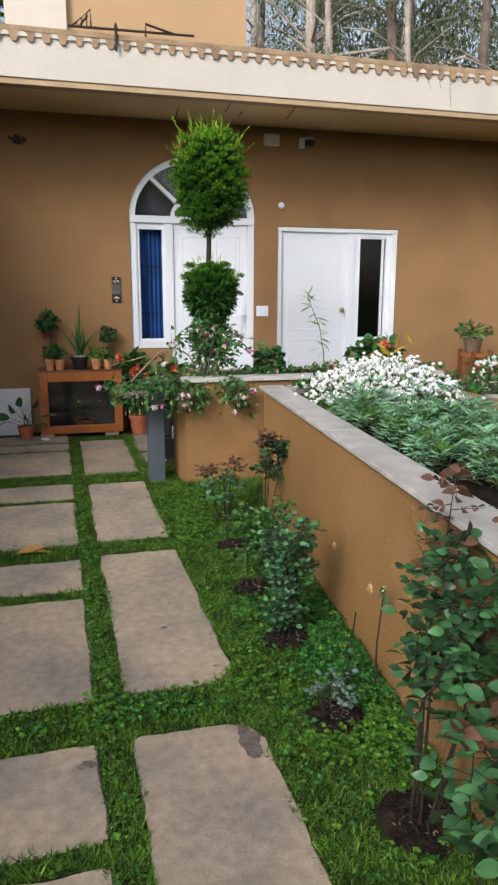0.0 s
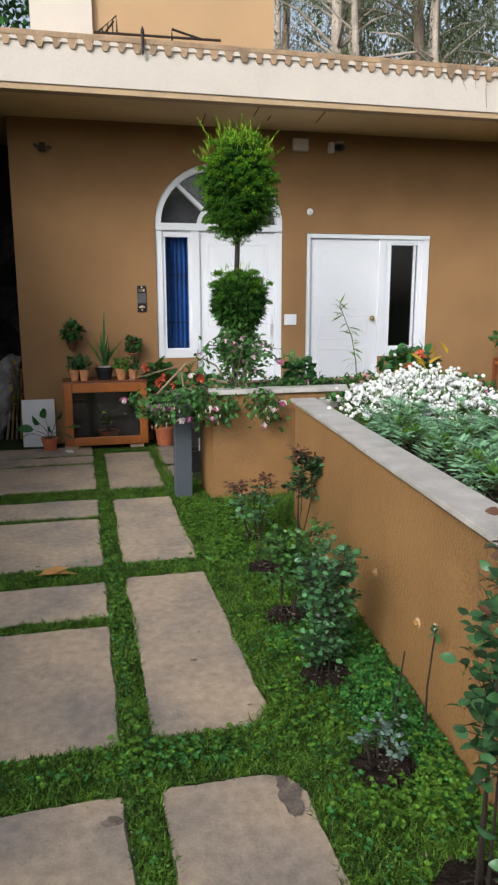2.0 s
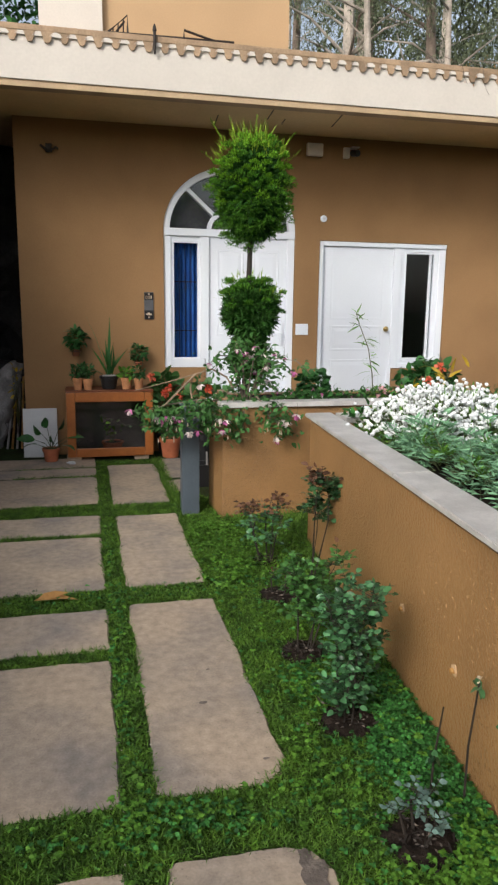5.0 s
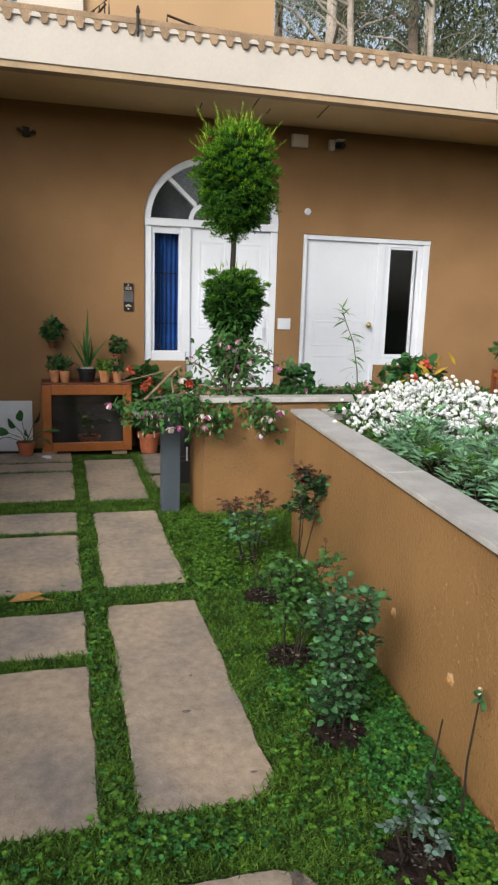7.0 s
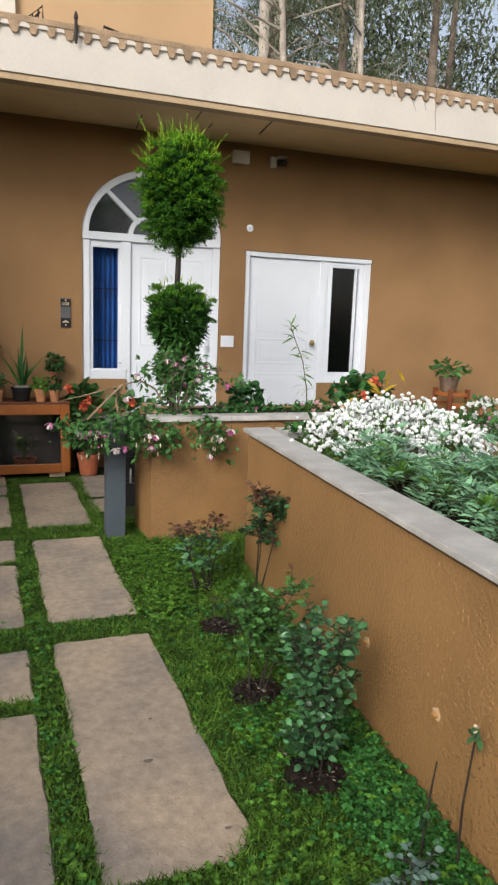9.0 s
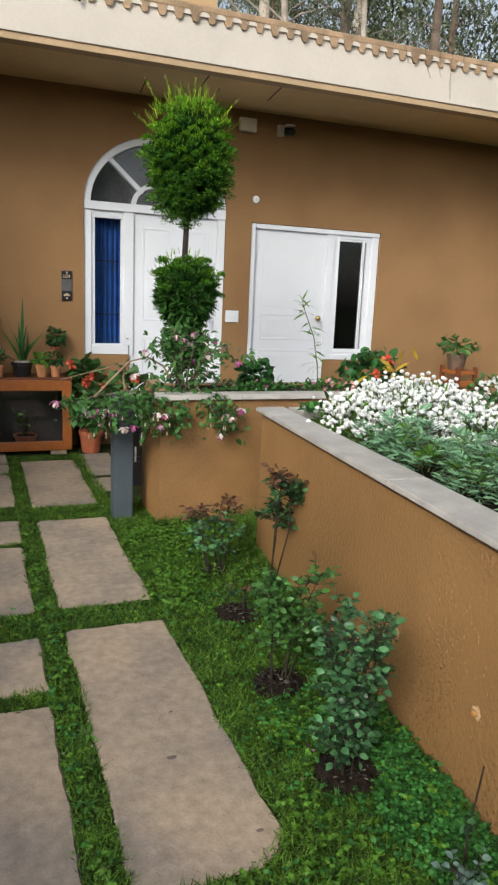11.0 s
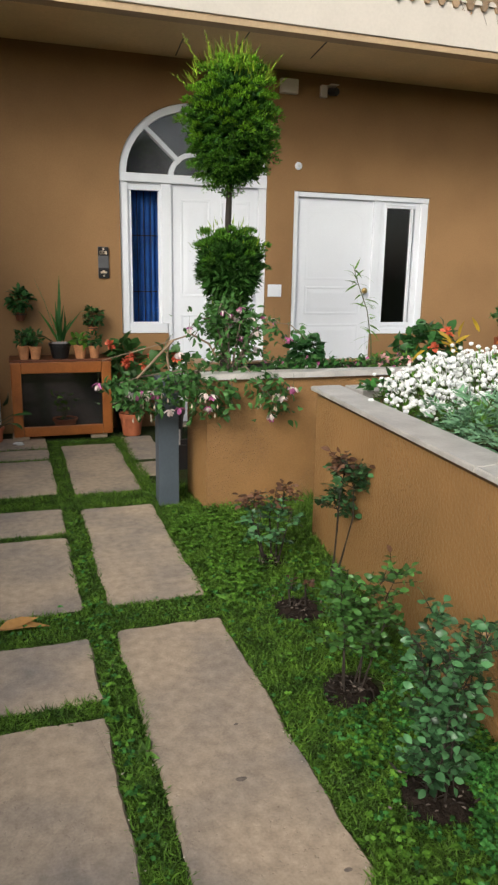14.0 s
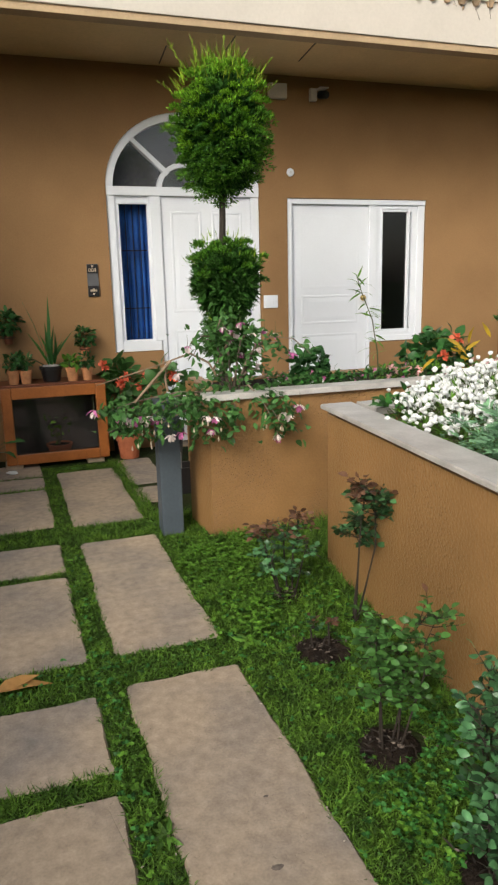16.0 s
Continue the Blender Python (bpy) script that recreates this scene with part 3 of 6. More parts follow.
def plain_door():
    y = WALL_Y + 0.02
    door = thing("door_2", "white panelled door with a narrow dark sidelight", "door", (0, 0, 0), kind="structure")
    bm = bmesh.new()
    box(bm, (2.353, y - 0.01, 0.0), (2.40, y + 0.09, 2.197), 0.005)
    box(bm, (2.40, y - 0.01, 2.15), (3.827, y + 0.09, 2.197), 0.005)
    box(bm, (3.215, y, 0.845), (3.30, y + 0.09, 2.15), 0.005)
    box(bm, (3.19, y, 0.0), (3.232, y + 0.09, 0.845), 0.004)
    box(bm, (3.30, y, 0.845), (3.827, y + 0.09, 0.90), 0.005)
    box(bm, (3.75, y, 0.90), (3.827, y + 0.09, 2.15), 0.005)
    part("frame", bm, WHITE, door)
    side = part("sidelight_frame", framed_pane(bmesh.new(), 3.30, 3.75, 0.90, 2.15, 0.06, y + 0.012, y + 0.07), WHITE, door)
    bm = framed_pane(bmesh.new(), 3.345, 3.665, 0.92, 2.13, 0.018, y + 0.006, y + 0.05)
    part("glazing_bead", bm, WHITE, side)
    ob = part("pane", boxed((3.34, y + 0.04, 0.92), (3.70, y + 0.045, 2.13)), GLASS_TINT, side)
    ob.visible_shadow = False
    leaf = part("door_leaf", boxed((2.402, y + 0.02, 0.012), (3.213, y + 0.065, 2.148), 0.003), WHITE, door)
    bm = bmesh.new()
    raised_panel(bm, [(2.50, 1.38), (3.115, 1.38), (3.115, 1.93)] + arc(2.8075, 1.93, 0.3075, 0.13, 0, 180, 12)[1:-1] + [(2.50, 1.93)], y + 0.0185, relief=0.2)
    raised_panel(bm, rect(2.50, 3.115, 1.04, 1.32), y + 0.0185, relief=0.7)
    raised_panel(bm, rect(2.50, 3.115, 0.15, 0.95), y + 0.0185, relief=0.7)
    part("panel_moulding", bm, WHITE, leaf)
    bm = turned([(0.012, -0.05), (0.016, -0.03), (0.028, -0.012), (0.03, 0.0), (0.022, 0.016), (0.004, 0.022)], 16)
    bmesh.ops.transform(bm, matrix=Matrix.Translation((3.14, y - 0.03, 1.28)) @ Matrix.Rotation(radians(90), 4, "X"), verts=bm.verts)
    part("knob", bm, BRASS, leaf, "round brass knob", True)
    part("sill", boxed((2.35, WALL_Y - 0.12, -0.05), (3.235, WALL_Y + 0.1, 0.0)), SLAB, door)


arched_door()
plain_door()


# ---- paving ----
def worn_slab(rng, x0, x1, y0, y1, broken=-1):
    """A cast slab with chipped corners, a wandering outline and soft edges."""
    pts, seed = [], rng.uniform(0, 50)
    chip = [rng.choice((0.006, 0.01, 0.016, 0.024)) for _ in range(4)]
    if broken >= 0:
        chip[broken] = 0.11
    corners = ((x0, y0), (x1, y0), (x1, y1), (x0, y1))
    for c in range(4):
        (ax, ay), (bx, by) = corners[c], corners[(c + 1) % 4]
        long = math.hypot(bx - ax, by - ay)
        f0, f1 = chip[c] / long, 1 - chip[(c + 1) % 4] / long
        n = max(3, int(long / 0.035))
        for k in range(n + 1):
            f = f0 + (f1 - f0) * k / n
            x, y = ax + (bx - ax) * f, ay + (by - ay) * f
            if k == 0 and chip[c] > 0.05:
                # a broken corner, worn round
                px, py = corners[c - 1][0] - ax, corners[c - 1][1] - ay
                r = chip[c] * 0.32
                pts.append((ax + r * (math.copysign(1, px + bx - ax)), ay + r * math.copysign(1, py + by - ay)))
            pts.append((x + 0.013 * noise.noise(Vector((x * 5, y * 5, seed))) + 0.006 * noise.noise(Vector((x * 21, y * 21, seed))), y + 0.013 * noise.noise(Vector((x * 5, y * 5, seed + 9))) + 0.006 * noise.noise(Vector((x * 21, y * 21, seed + 9)))))
    bm = bmesh.new()
    cx, cy = (x0 + x1) / 2, (y0 + y1) / 2
    low = [bm.verts.new((x, y, -0.05)) for x, y in pts]
    mid = [bm.verts.new((x, y, -0.009)) for x, y in pts]
    top = [bm.verts.new((x + math.copysign(0.008, cx - x), y + math.copysign(0.008, cy - y), rng.uniform(-0.001, 0.001))) for x, y in pts]
    n = len(pts)
    for a, b in ((low, mid), (mid, top)):
        for k in range(n):
            bm.faces.new((a[k], a[(k + 1) % n], b[(k + 1) % n], b[k]))
    bm.faces.new(top)
    return bm


RIGHT_ROWS = ((-0.75, 0.6), (0.88, 2.235), (2.50, 3.975), (4.205, 5.55), (5.87, 7.24))
LEFT_ROWS = ((-0.6, 0.05), (0.13, 0.62), (0.88, 1.70), (1.78, 2.23), (2.49, 3.42), (3.515, 3.945), (4.20, 5.10), (5.175, 5.60), (5.91, 6.80), (6.85, 7.16), (7.2, 7.62))


def paving():
    rng = random.Random(7)
    path = thing("pavement", "stepping slab path with grass joints", "pavement", kind="structure")
    for k, (y0, y1) in enumerate(RIGHT_ROWS):
        part("paving_slab", worn_slab(rng, 0.072, 0.516, y0, y1, (-1, 2, 1, -1, -1)[k]), SLAB, path)
    for y0, y1 in LEFT_ROWS:
        part("paving_slab", worn_slab(rng, -1.45, -0.034, y0, y1), SLAB, path)
    for x0, x1, y0, y1 in ((0.575, 0.86, 6.66, 7.46), (0.56, 0.80, 6.20, 6.57), (1.36, 2.3, 6.65, 7.7), (2.36, 3.3, 6.65, 7.7)):
        part("paving_slab", worn_slab(rng, x0, x1, y0, y1), SLAB, path)


paving()


# ---- planters ----
def face_x(y):
    """Where the garden face of the front planter stands."""
    return 1.285 + 0.09 * (y - 4.78)


def planters():
    p = thing("planter_front", "long low ochre rendered planter with granite coping", "planter", kind="structure")
    f = [(face_x(-1.6), -1.6), (1.285, 4.78), (2.70, 4.78), (2.70, -1.6), (2.58, -1.6), (2.58, 4.62), (1.43, 4.62), (face_x(-1.6) + 0.15, -1.6)]
    part("planter_wall", slab_outline(bmesh.new(), f, -0.1, 0.795), OCHRE_ROUGH, p)
    s = [(face_x(-1.6) + 0.15, -1.6), (1.43, 4.62), (2.58, 4.62), (2.58, -1.6)]
    part("soil_bed", slab_outline(bmesh.new(), s, -0.1, 0.72), SOIL, p)
    # dried drips and specks on the garden face, tinted paler to paint in glints
    rng = random.Random(5)
    bm = bmesh.new()
    for k in range(520):
        y = rng.choice((2.75, 2.5, 2.2, 2.35, 1.9)) + rng.gauss(0, 0.2)
        z = min(0.76, max(0.12, rng.gauss(0.5, 0.15)))
        r = rng.uniform(0.0008, 0.0026)
        bmesh.ops.create_icosphere(bm, subdivisions=1, radius=r, matrix=Matrix.Translation((face_x(y) - 0.001, y, z)) @ Matrix.Diagonal((0.6, 0.8, rng.uniform(0.9, 4.0), 1)))
    tagged(part("render_speck", bm, GLINT_SPECK, p), kind="stuff")
    # coping in lengths
    cuts = [-1.6, -0.4, 0.75, 1.95, 3.15, 4.79]
    for a, b in zip(cuts, cuts[1:]):
        a, b = a + 0.0015, b - 0.0015
        o, w = -0.030, 0.145
        end = b > 4.7
        q = [(face_x(a) + o, a), (face_x(b) + o, b + (0.02 if end else 0)), (face_x(b) + w, b + (0.02 if end else 0)), (face_x(a) + w, a)]
        bed = [(face_x(a) + 0.07, a), (face_x(b) + 0.07, b), (face_x(b) + 0.13, b), (face_x(a) + 0.13, a)]
        part("mortar_bed", slab_outline(bmesh.new(), bed, 0.7955, 0.8165), SLAB, p)
        bm = slab_outline(bmesh.new(), q, 0.817, 0.84)
        bmesh.ops.bevel(bm, geom=list(bm.edges), offset=0.004, segments=2, affect="EDGES")
        part("coping_stone", bm, COPING, p)
    for a, b in ((1.46, 2.2),):
        part("coping_stone", boxed((a + 0.0015, 4.60, 0.802), (b, 4.81, 0.838), 0.004), COPING, p)
    p = thing("planter_back", "ochre rendered planter with granite coping before the doors", "planter", kind="structure")
    bm = slab_outline(bmesh.new(), [(0.83, 5.38), (2.9, 5.38), (2.9, 5.50), (0.97, 5.50), (1.09, 6.48), (0.99, 6.48), (0.93, 5.77), (0.795, 5.74)], -0.1, 0.80)
    part("planter_wall", bm, OCHRE_ROUGH, p)
    bm = slab_outline(bmesh.new(), [(1.09, 6.48), (0.99, 6.48), (1.0, 6.6), (3.02, 6.6), (3.02, 5.38), (2.9, 5.38), (2.9, 6.48)][::-1], -0.1, 0.76)
    part("planter_wall", bm, OCHRE_ROUGH, p)
    part("soil_bed", slab_outline(bmesh.new(), [(0.97, 5.5), (2.9, 5.5), (2.9, 6.48), (1.09, 6.48)], -0.1, 0.75), SOIL, p)
    for a, b in ((0.81, 2.1), (2.1, 3.03)):
        part("coping_stone", boxed((a + 0.0015, 5.35, 0.802), (b, 5.49, 0.838), 0.004), COPING, p)
    p = thing("planter_side", "lower ochre planter with granite coping", "planter", kind="structure")
    part("planter_wall", boxed((3.05, 5.2, -0.1), (6.8, 5.32, 0.585)), OCHRE_ROUGH, p)
    part("soil_bed", boxed((3.05, 5.32, -0.1), (6.8, 6.3, 0.54)), SOIL, p)
    part("coping_stone", boxed((3.04, 5.17, 0.588), (6.8, 5.36, 0.624), 0.004), COPING, p)
    post = thing("garden_post", "slate blue painted square post beside the planter", "post", (0.62, 5.56, -0.05))
    bm = boxed((-0.063, -0.06, 0), (0.063, 0.06, 0.84), 0.006)
    part("shaft", bm, POST, post)
    part("cap", boxed((-0.067, -0.064, 0.84), (0.067, 0.064, 0.855), 0.004), POST, post)


planters()


# ---- small house fittings ----
def fittings():
    y = WALL_Y
    sign = thing("house_sign", "black and grey number plate beside the arched door", "sign", (0.543, y - 0.001, 1.365))
    part("backplate", boxed((-0.047, -0.012, 0), (0.047, 0, 0.272), 0.003), GREY, sign)
    part("top_plate", boxed((-0.046, -0.016, 0.195), (0.046, -0.0125, 0.268), 0.001), BLACK, sign)
    part("bottom_plate", boxed((-0.046, -0.016, 0.003), (0.046, -0.0125, 0.09), 0.001), BLACK, sign)
    for k in range(3):
        bm = framed_pane(bmesh.new(), -0.034 + 0.024 * k, -0.014 + 0.024 * k, 0.206, 0.236, 0.005, -0.019, -0.0165) if k != 2 else boxed((0.018, -0.019, 0.206), (0.028, -0.0165, 0.236))
        part("numeral_bar", bm, PETAL_C, sign)
    part("mark", boxed((-0.008, -0.019, 0.245), (0.008, -0.0165, 0.262), 0.001), PETAL_C, sign)
    bm = bmesh.new()
    for dx, dz, r in ((0, 0.055, 0.014), (-0.02, 0.05, 0.01), (0.02, 0.05, 0.01), (0, 0.022, 0.009)):
        m = Matrix.Translation((dx, -0.018, dz)) @ Matrix.Rotation(radians(90), 4, "X")
        bmesh.ops.create_cone(bm, cap_ends=True, segments=12, radius1=r, radius2=r * 0.8, depth=0.003, matrix=m)
    part("emblem", bm, PETAL_C, sign)

    sw = thing("switch_box", "white plastic switch plate on the wall", "switch", (2.17, y - 0.001, 1.272))
    part("plate", boxed((-0.07, -0.012, -0.058), (0.07, 0, 0.058), 0.004), WHITE, sw)
    for k in (-1, 0, 1):
        part("rocker", boxed((k * 0.034 - 0.014, -0.017, -0.03), (k * 0.034 + 0.014, -0.0125, 0.03), 0.002), WHITE, sw)

    disc = thing("wall_disc", "small round white plate on the wall", "plate", (2.382, y - 0.001, 2.42))
    bm = turned([(0.036, 0), (0.036, 0.006), (0.03, 0.012), (0.01, 0.014)], 24)
    bmesh.ops.transform(bm, matrix=Matrix.Rotation(radians(90), 4, "X"), verts=bm.verts)
    part("plate", bm, WHITE, disc, smooth=False)
    bm = turned([(0.012, 0.0145), (0.012, 0.016), (0.004, 0.017)], 12)
    bmesh.ops.transform(bm, matrix=Matrix.Rotation(radians(90), 4, "X"), verts=bm.verts)
    part("button", bm, WHITE_DULL, disc)

    jb = thing("junction_box", "white plastic junction box high on the wall", "box", (2.255, y - 0.001, 3.09))
    part("housing", boxed((-0.085, -0.055, -0.062), (0.085, 0, 0.062), 0.01), CREAM, jb)
    part("lid", boxed((-0.078, -0.062, -0.055), (0.078, -0.0555, 0.055), 0.003), CREAM, jb)

    cctv = thing("security_camera", "small white and black security camera on the wall", "camera", (2.62, y - 0.001, 3.08))
    part("mount", boxed((-0.05, -0.05, -0.055), (0.01, 0, 0.05), 0.006), CREAM, cctv)
    bm = turned([(0.03, 0), (0.034, 0.01), (0.034, 0.09), (0.028, 0.1)], 18)
    bmesh.ops.transform(bm, matrix=Matrix.Translation((0.04, -0.03, 0.0)) @ Matrix.Rotation(radians(100), 4, "X") @ Matrix.Rotation(radians(20), 4, "Y"), verts=bm.verts)
    part("barrel", bm, BLACK, cctv, smooth=False)
    part("hood", boxed((0.0, -0.14, 0.035), (0.085, -0.01, 0.043), 0.003), CREAM, cctv)

    lamp = thing("wall_hook", "dark iron hook high on the wall", "hook", (-0.38, y - 0.001, 2.95))
    bm = bmesh.new()
    tube(bm, [(-0.07, 0, 0.03), (-0.07, -0.05, 0.02), (0.0, -0.06, -0.03), (0.07, -0.05, 0.01), (0.08, 0, 0.01)], [0.012], 6)
    part("arm", bm, IRON, lamp)
    part("backplate", boxed((-0.03, -0.012, -0.03), (0.03, 0, 0.05), 0.003), IRON, lamp)

    # two cut pipe stubs in the planter face
    for yy, zz in ((3.03, 0.30), (2.53, 0.30)):
        st = thing("pipe_stub", "mortar-crusted pipe stub in the planter wall", "pipe", (face_x(yy), yy, zz), group="pipe stubs in the planter wall")
        bm = turned([(0.009, -0.01), (0.011, 0.004), (0.009, 0.016), (0.005, 0.018)], 10)
        bmesh.ops.transform(bm, matrix=Matrix.Rotation(radians(-90), 4, "Y"), verts=bm.verts)
        part("stub", bm, DRY, st)
        bm = bmesh.new()
        bmesh.ops.create_icosphere(bm, subdivisions=2, radius=0.021)
        for v in bm.verts:
            v.co = Vector((v.co.x * 0.35, v.co.y, v.co.z)) * (1 + 0.5 * noise.noise(v.co * 60))
        part("mortar_collar", bm, OCHRE_LIGHT, st)


fittings()


# ---- pots and cabinet ----
def pot_parts(t, r, h, mat, soil=True, seg=22):
    part("pot", turned([(r * 0.68, 0), (r * 0.72, 0.004), (r * 0.9, h * 0.8), (r * 0.92, h * 0.8), (r, h * 0.81), (r, h), (r * 0.9, h), (r * 0.86, h * 0.86), (0.001, h * 0.86)], seg), mat, t, smooth=False)
    if soil:
        part("soil", turned([(r * 0.87, h * 0.86 + 0.001), (r * 0.5, h * 0.89), (0.001, h * 0.9)], 14), SOIL, t)


def stems(t, tips, r=0.004, mat=None, base=(0, 0, 0), sway=0.02, rng=None):
    rng = rng or random.Random(2)
    single = len(tips) <= 12
    bm = bmesh.new()
    for p in tips:
        if single:
            bm = bmesh.new()
        a, b = Vector(base), Vector(p)
        mid = a.lerp(b, 0.5) + Vector((rng.uniform(-sway, sway), rng.uniform(-sway, sway), 0.15 * (b - a).length * 0.3))
        tube(bm, [a, a.lerp(mid, 0.5), mid, b], [r, r * 0.9, r * 0.75, r * 0.4], 5)
        if single:
            part("stem", bm, mat or STEM_GREEN, t)
    if not single:
        tagged(part("stem", bm, mat or STEM_GREEN, t), kind="stuff")


def leaf_plant(name, label, at, r, h, pot_mat, n, spread, height, size, leaf_mat, seed, width=0.6, flower=None, nf=0, fsize=0.02, group="", rise=0.4, pot=True):
    """A potted plant: pot, soil, stems, leaves, perhaps flowers."""
    rng = np.random.default_rng(seed)
    t = thing(name, label, "potted plant", at, group=group)
    if pot:
        pot_parts(t, r, h, pot_mat)
    c = (0, 0, h + height * 0.55)
    base, d = ball_points(rng, n, c, (spread, spread, height * 0.5), 0.35)
    way = d * [1, 1, 0.7] + rng.normal(0, 0.35, d.shape) + [0, 0, rise * 0.3]
    leaves("foliage", leaf_mat, base, way, size * rng.uniform(0.7, 1.2, n), size * width * rng.uniform(0.8, 1.15, n), t, seed=seed, droop=0.25, tilt=1.3)
    stems(t, [tuple(p) for p in base[:: max(1, n // 10)]], 0.004, base=(0, 0, h * 0.85))
    if flower:
        flowers(t, rng, nf, c, (spread * 0.95, spread * 0.95, height * 0.5), fsize, flower)
    return t


def flowers(t, rng, n, c, radii, size, mat, petals=7):
    base, d = ball_points(rng, n, c, radii, 0.85)
    d[:, 1] = -np.abs(d[:, 1])
    for k in range(n):
        p = np.asarray(c) + d[k] * radii * np.array([1, 1, 0.9])
        a = rng.normal(0, 1, (petals, 3)) * [1, 0.6, 1] + [0, -0.35, 0.1]
        leaves("flower", mat, np.repeat(p[None], petals, 0), a, size, size * 0.85, t, seed=int(rng.integers(1e6)))


def coral_heads(t, spots, size=0.036, foot=0.25):
    rng = np.random.default_rng(17)
    for k, p in enumerate(spots):
        a = rng.normal(0, 1, (22, 3)) + [0, -0.4, 0.1]
        leaves("flower", PETAL_O, np.repeat([p], 22, 0) + a * 0.006, a, size, size * 0.85, t, seed=k)
    stems(t, spots, 0.004, base=(0, 0, foot))


def cabinet():
    t = thing("display_cabinet", "low orange-stained wooden cabinet with a dark glass front", "cabinet", (0.12, 7.50, 0.0))
    w, h, d = 0.418, 0.64, 0.36
    bm = bmesh.new()
    box(bm, (-w, 0, 0.03), (-w + 0.085, 0.035, h + 0.03), 0.012)
    box(bm, (w - 0.085, 0, 0.03), (w, 0.035, h + 0.03), 0.012)
    box(bm, (-w + 0.085, 0, 0.03), (w - 0.085, 0.035, 0.115), 0.008)
    box(bm, (-w + 0.085, 0, h - 0.065), (w - 0.085, 0.035, h + 0.03), 0.008)
    part("front_frame", bm, WOOD, t)
    bm = bmesh.new()
    box(bm, (-w + 0.01, 0.036, 0.03), (-w + 0.03, d, h + 0.02))
    box(bm, (w - 0.03, 0.036, 0.03), (w - 0.01, d, h + 0.02))
    box(bm, (-w + 0.03, 0.036, 0.03), (w - 0.03, d, 0.055))
    box(bm, (-w + 0.03, d - 0.015, 0.055), (w - 0.03, d, h))
    part("body", bm, WOOD_DARK, t)
    part("top", boxed((-w - 0.005, 0.0, h + 0.032), (w + 0.005, d + 0.01, h + 0.05), 0.004), WOOD_DARK, t)
    ob = part("pane", boxed((-w + 0.08, 0.018, 0.11), (w - 0.08, 0.022, h - 0.06)), GLASS_TINT, t, "smoked glass pane")
    ob.visible_shadow = False
    part("lining", boxed((-w + 0.032, d - 0.03, 0.056), (w - 0.032, d - 0.017, h)), SMOKED, t)
    for x in (-0.36, 0.3):
        part("foot", boxed((x - 0.07, 0.02, -0.03), (x + 0.07, 0.2, 0.0299), 0.004), SLAB, t)
    top = h + 0.0505
    for x, r, h2, seed, kind in ((-0.30, 0.05, 0.115, 1, 0), (-0.205, 0.052, 0.11, 2, 0), (0.165, 0.056, 0.115, 4, 1), (0.285, 0.05, 0.105, 5, 0)):
        leaf_plant("pot_plant", "small succulent in a pale terracotta pot", (0.12 + x, 7.565, top), r, h2, TERRA_PALE, 70 if kind == 0 else 34, 0.055, 0.12 if kind == 0 else 0.06, 0.05 if kind == 0 else 0.075, BROAD if kind == 0 else LIME, 40 + seed, 0.5, group="small pots on the cabinet")
    leaf_plant("pot_plant", "dark succulent in a black plastic pot", (-0.13, 7.68, top), 0.05, 0.11, BLACK, 60, 0.05, 0.12, 0.05, BROAD, 47, 0.5, group="small pots on the cabinet")
    t2 = thing("aloe", "tall pointed aloe in a black pot", "potted plant", (0.12 + 0.0, 7.62, top))
    pot_parts(t2, 0.095, 0.13, BLACK)
    rng = np.random.default_rng(44)
    blades = [((-0.3, 0, 1.0), 0.62), ((0.06, 0.05, 1.0), 0.60), ((0.62, 0, 0.9), 0.36), ((-0.5, 0.1, 0.9), 0.34), ((0.12, 0.2, 0.9), 0.36), ((-0.1, -0.2, 0.9), 0.40), ((0.9, -0.1, 0.35), 0.22), ((-0.8, -0.2, 0.5), 0.24)]
    blades += [(tuple(rng.normal(0, 0.4, 2)) + (1.0,), rng.uniform(0.2, 0.34)) for _ in range(7)]
    for k, (q, long) in enumerate(blades):
        leaves("leaf", BROAD if k % 3 else CLOVER, [(0.008 * (k % 7 - 3), 0, 0.11)], [q], [long], [0.04], t2, LANCE, -0.1, seed=k)
    bm = bmesh.new()
    for k in range(5):
        bmesh.ops.create_icosphere(bm, subdivisions=2, radius=0.022, matrix=Matrix.Translation((-0.05 + 0.024 * k, -0.03, 0.122)))
    part("pebble", bm, SACK, t2)
    # two pots hung on the wall
    for x, z, s, n in ((-0.19, 1.06, 0.95, 170), (0.425, 0.945, 0.82, 120)):
        t3 = leaf_plant("wall_pot", "small round leafy plant in a wall-hung pot", (x, 7.79, z - 0.06), 0.05 * s, 0.07 * s, TERRACOTTA if x > 0 else WOOD_DARK, n, 0.1 * s, 0.2 * s, 0.06 * s, BROAD, int(60 + x * 10), 0.6, group="wall-hung pots")
        bm = bmesh.new()
        tube(bm, [(0.055 * s * math.cos(a / 8 * 6.2832), 0.055 * s * math.sin(a / 8 * 6.2832), 0.055 * s) for a in range(9)] + [(0.0, 0.089, 0.055 * s)], [0.004], 5)
        part("bracket", bm, IRON, t3)
    # pot inside, seen through the glass
    leaf_plant("bowl_plant", "bare plant in a clay bowl inside the cabinet", (0.14, 7.66, 0.0555), 0.11, 0.1, TERRACOTTA, 22, 0.12, 0.3, 0.06, LIME, 71)


cabinet()


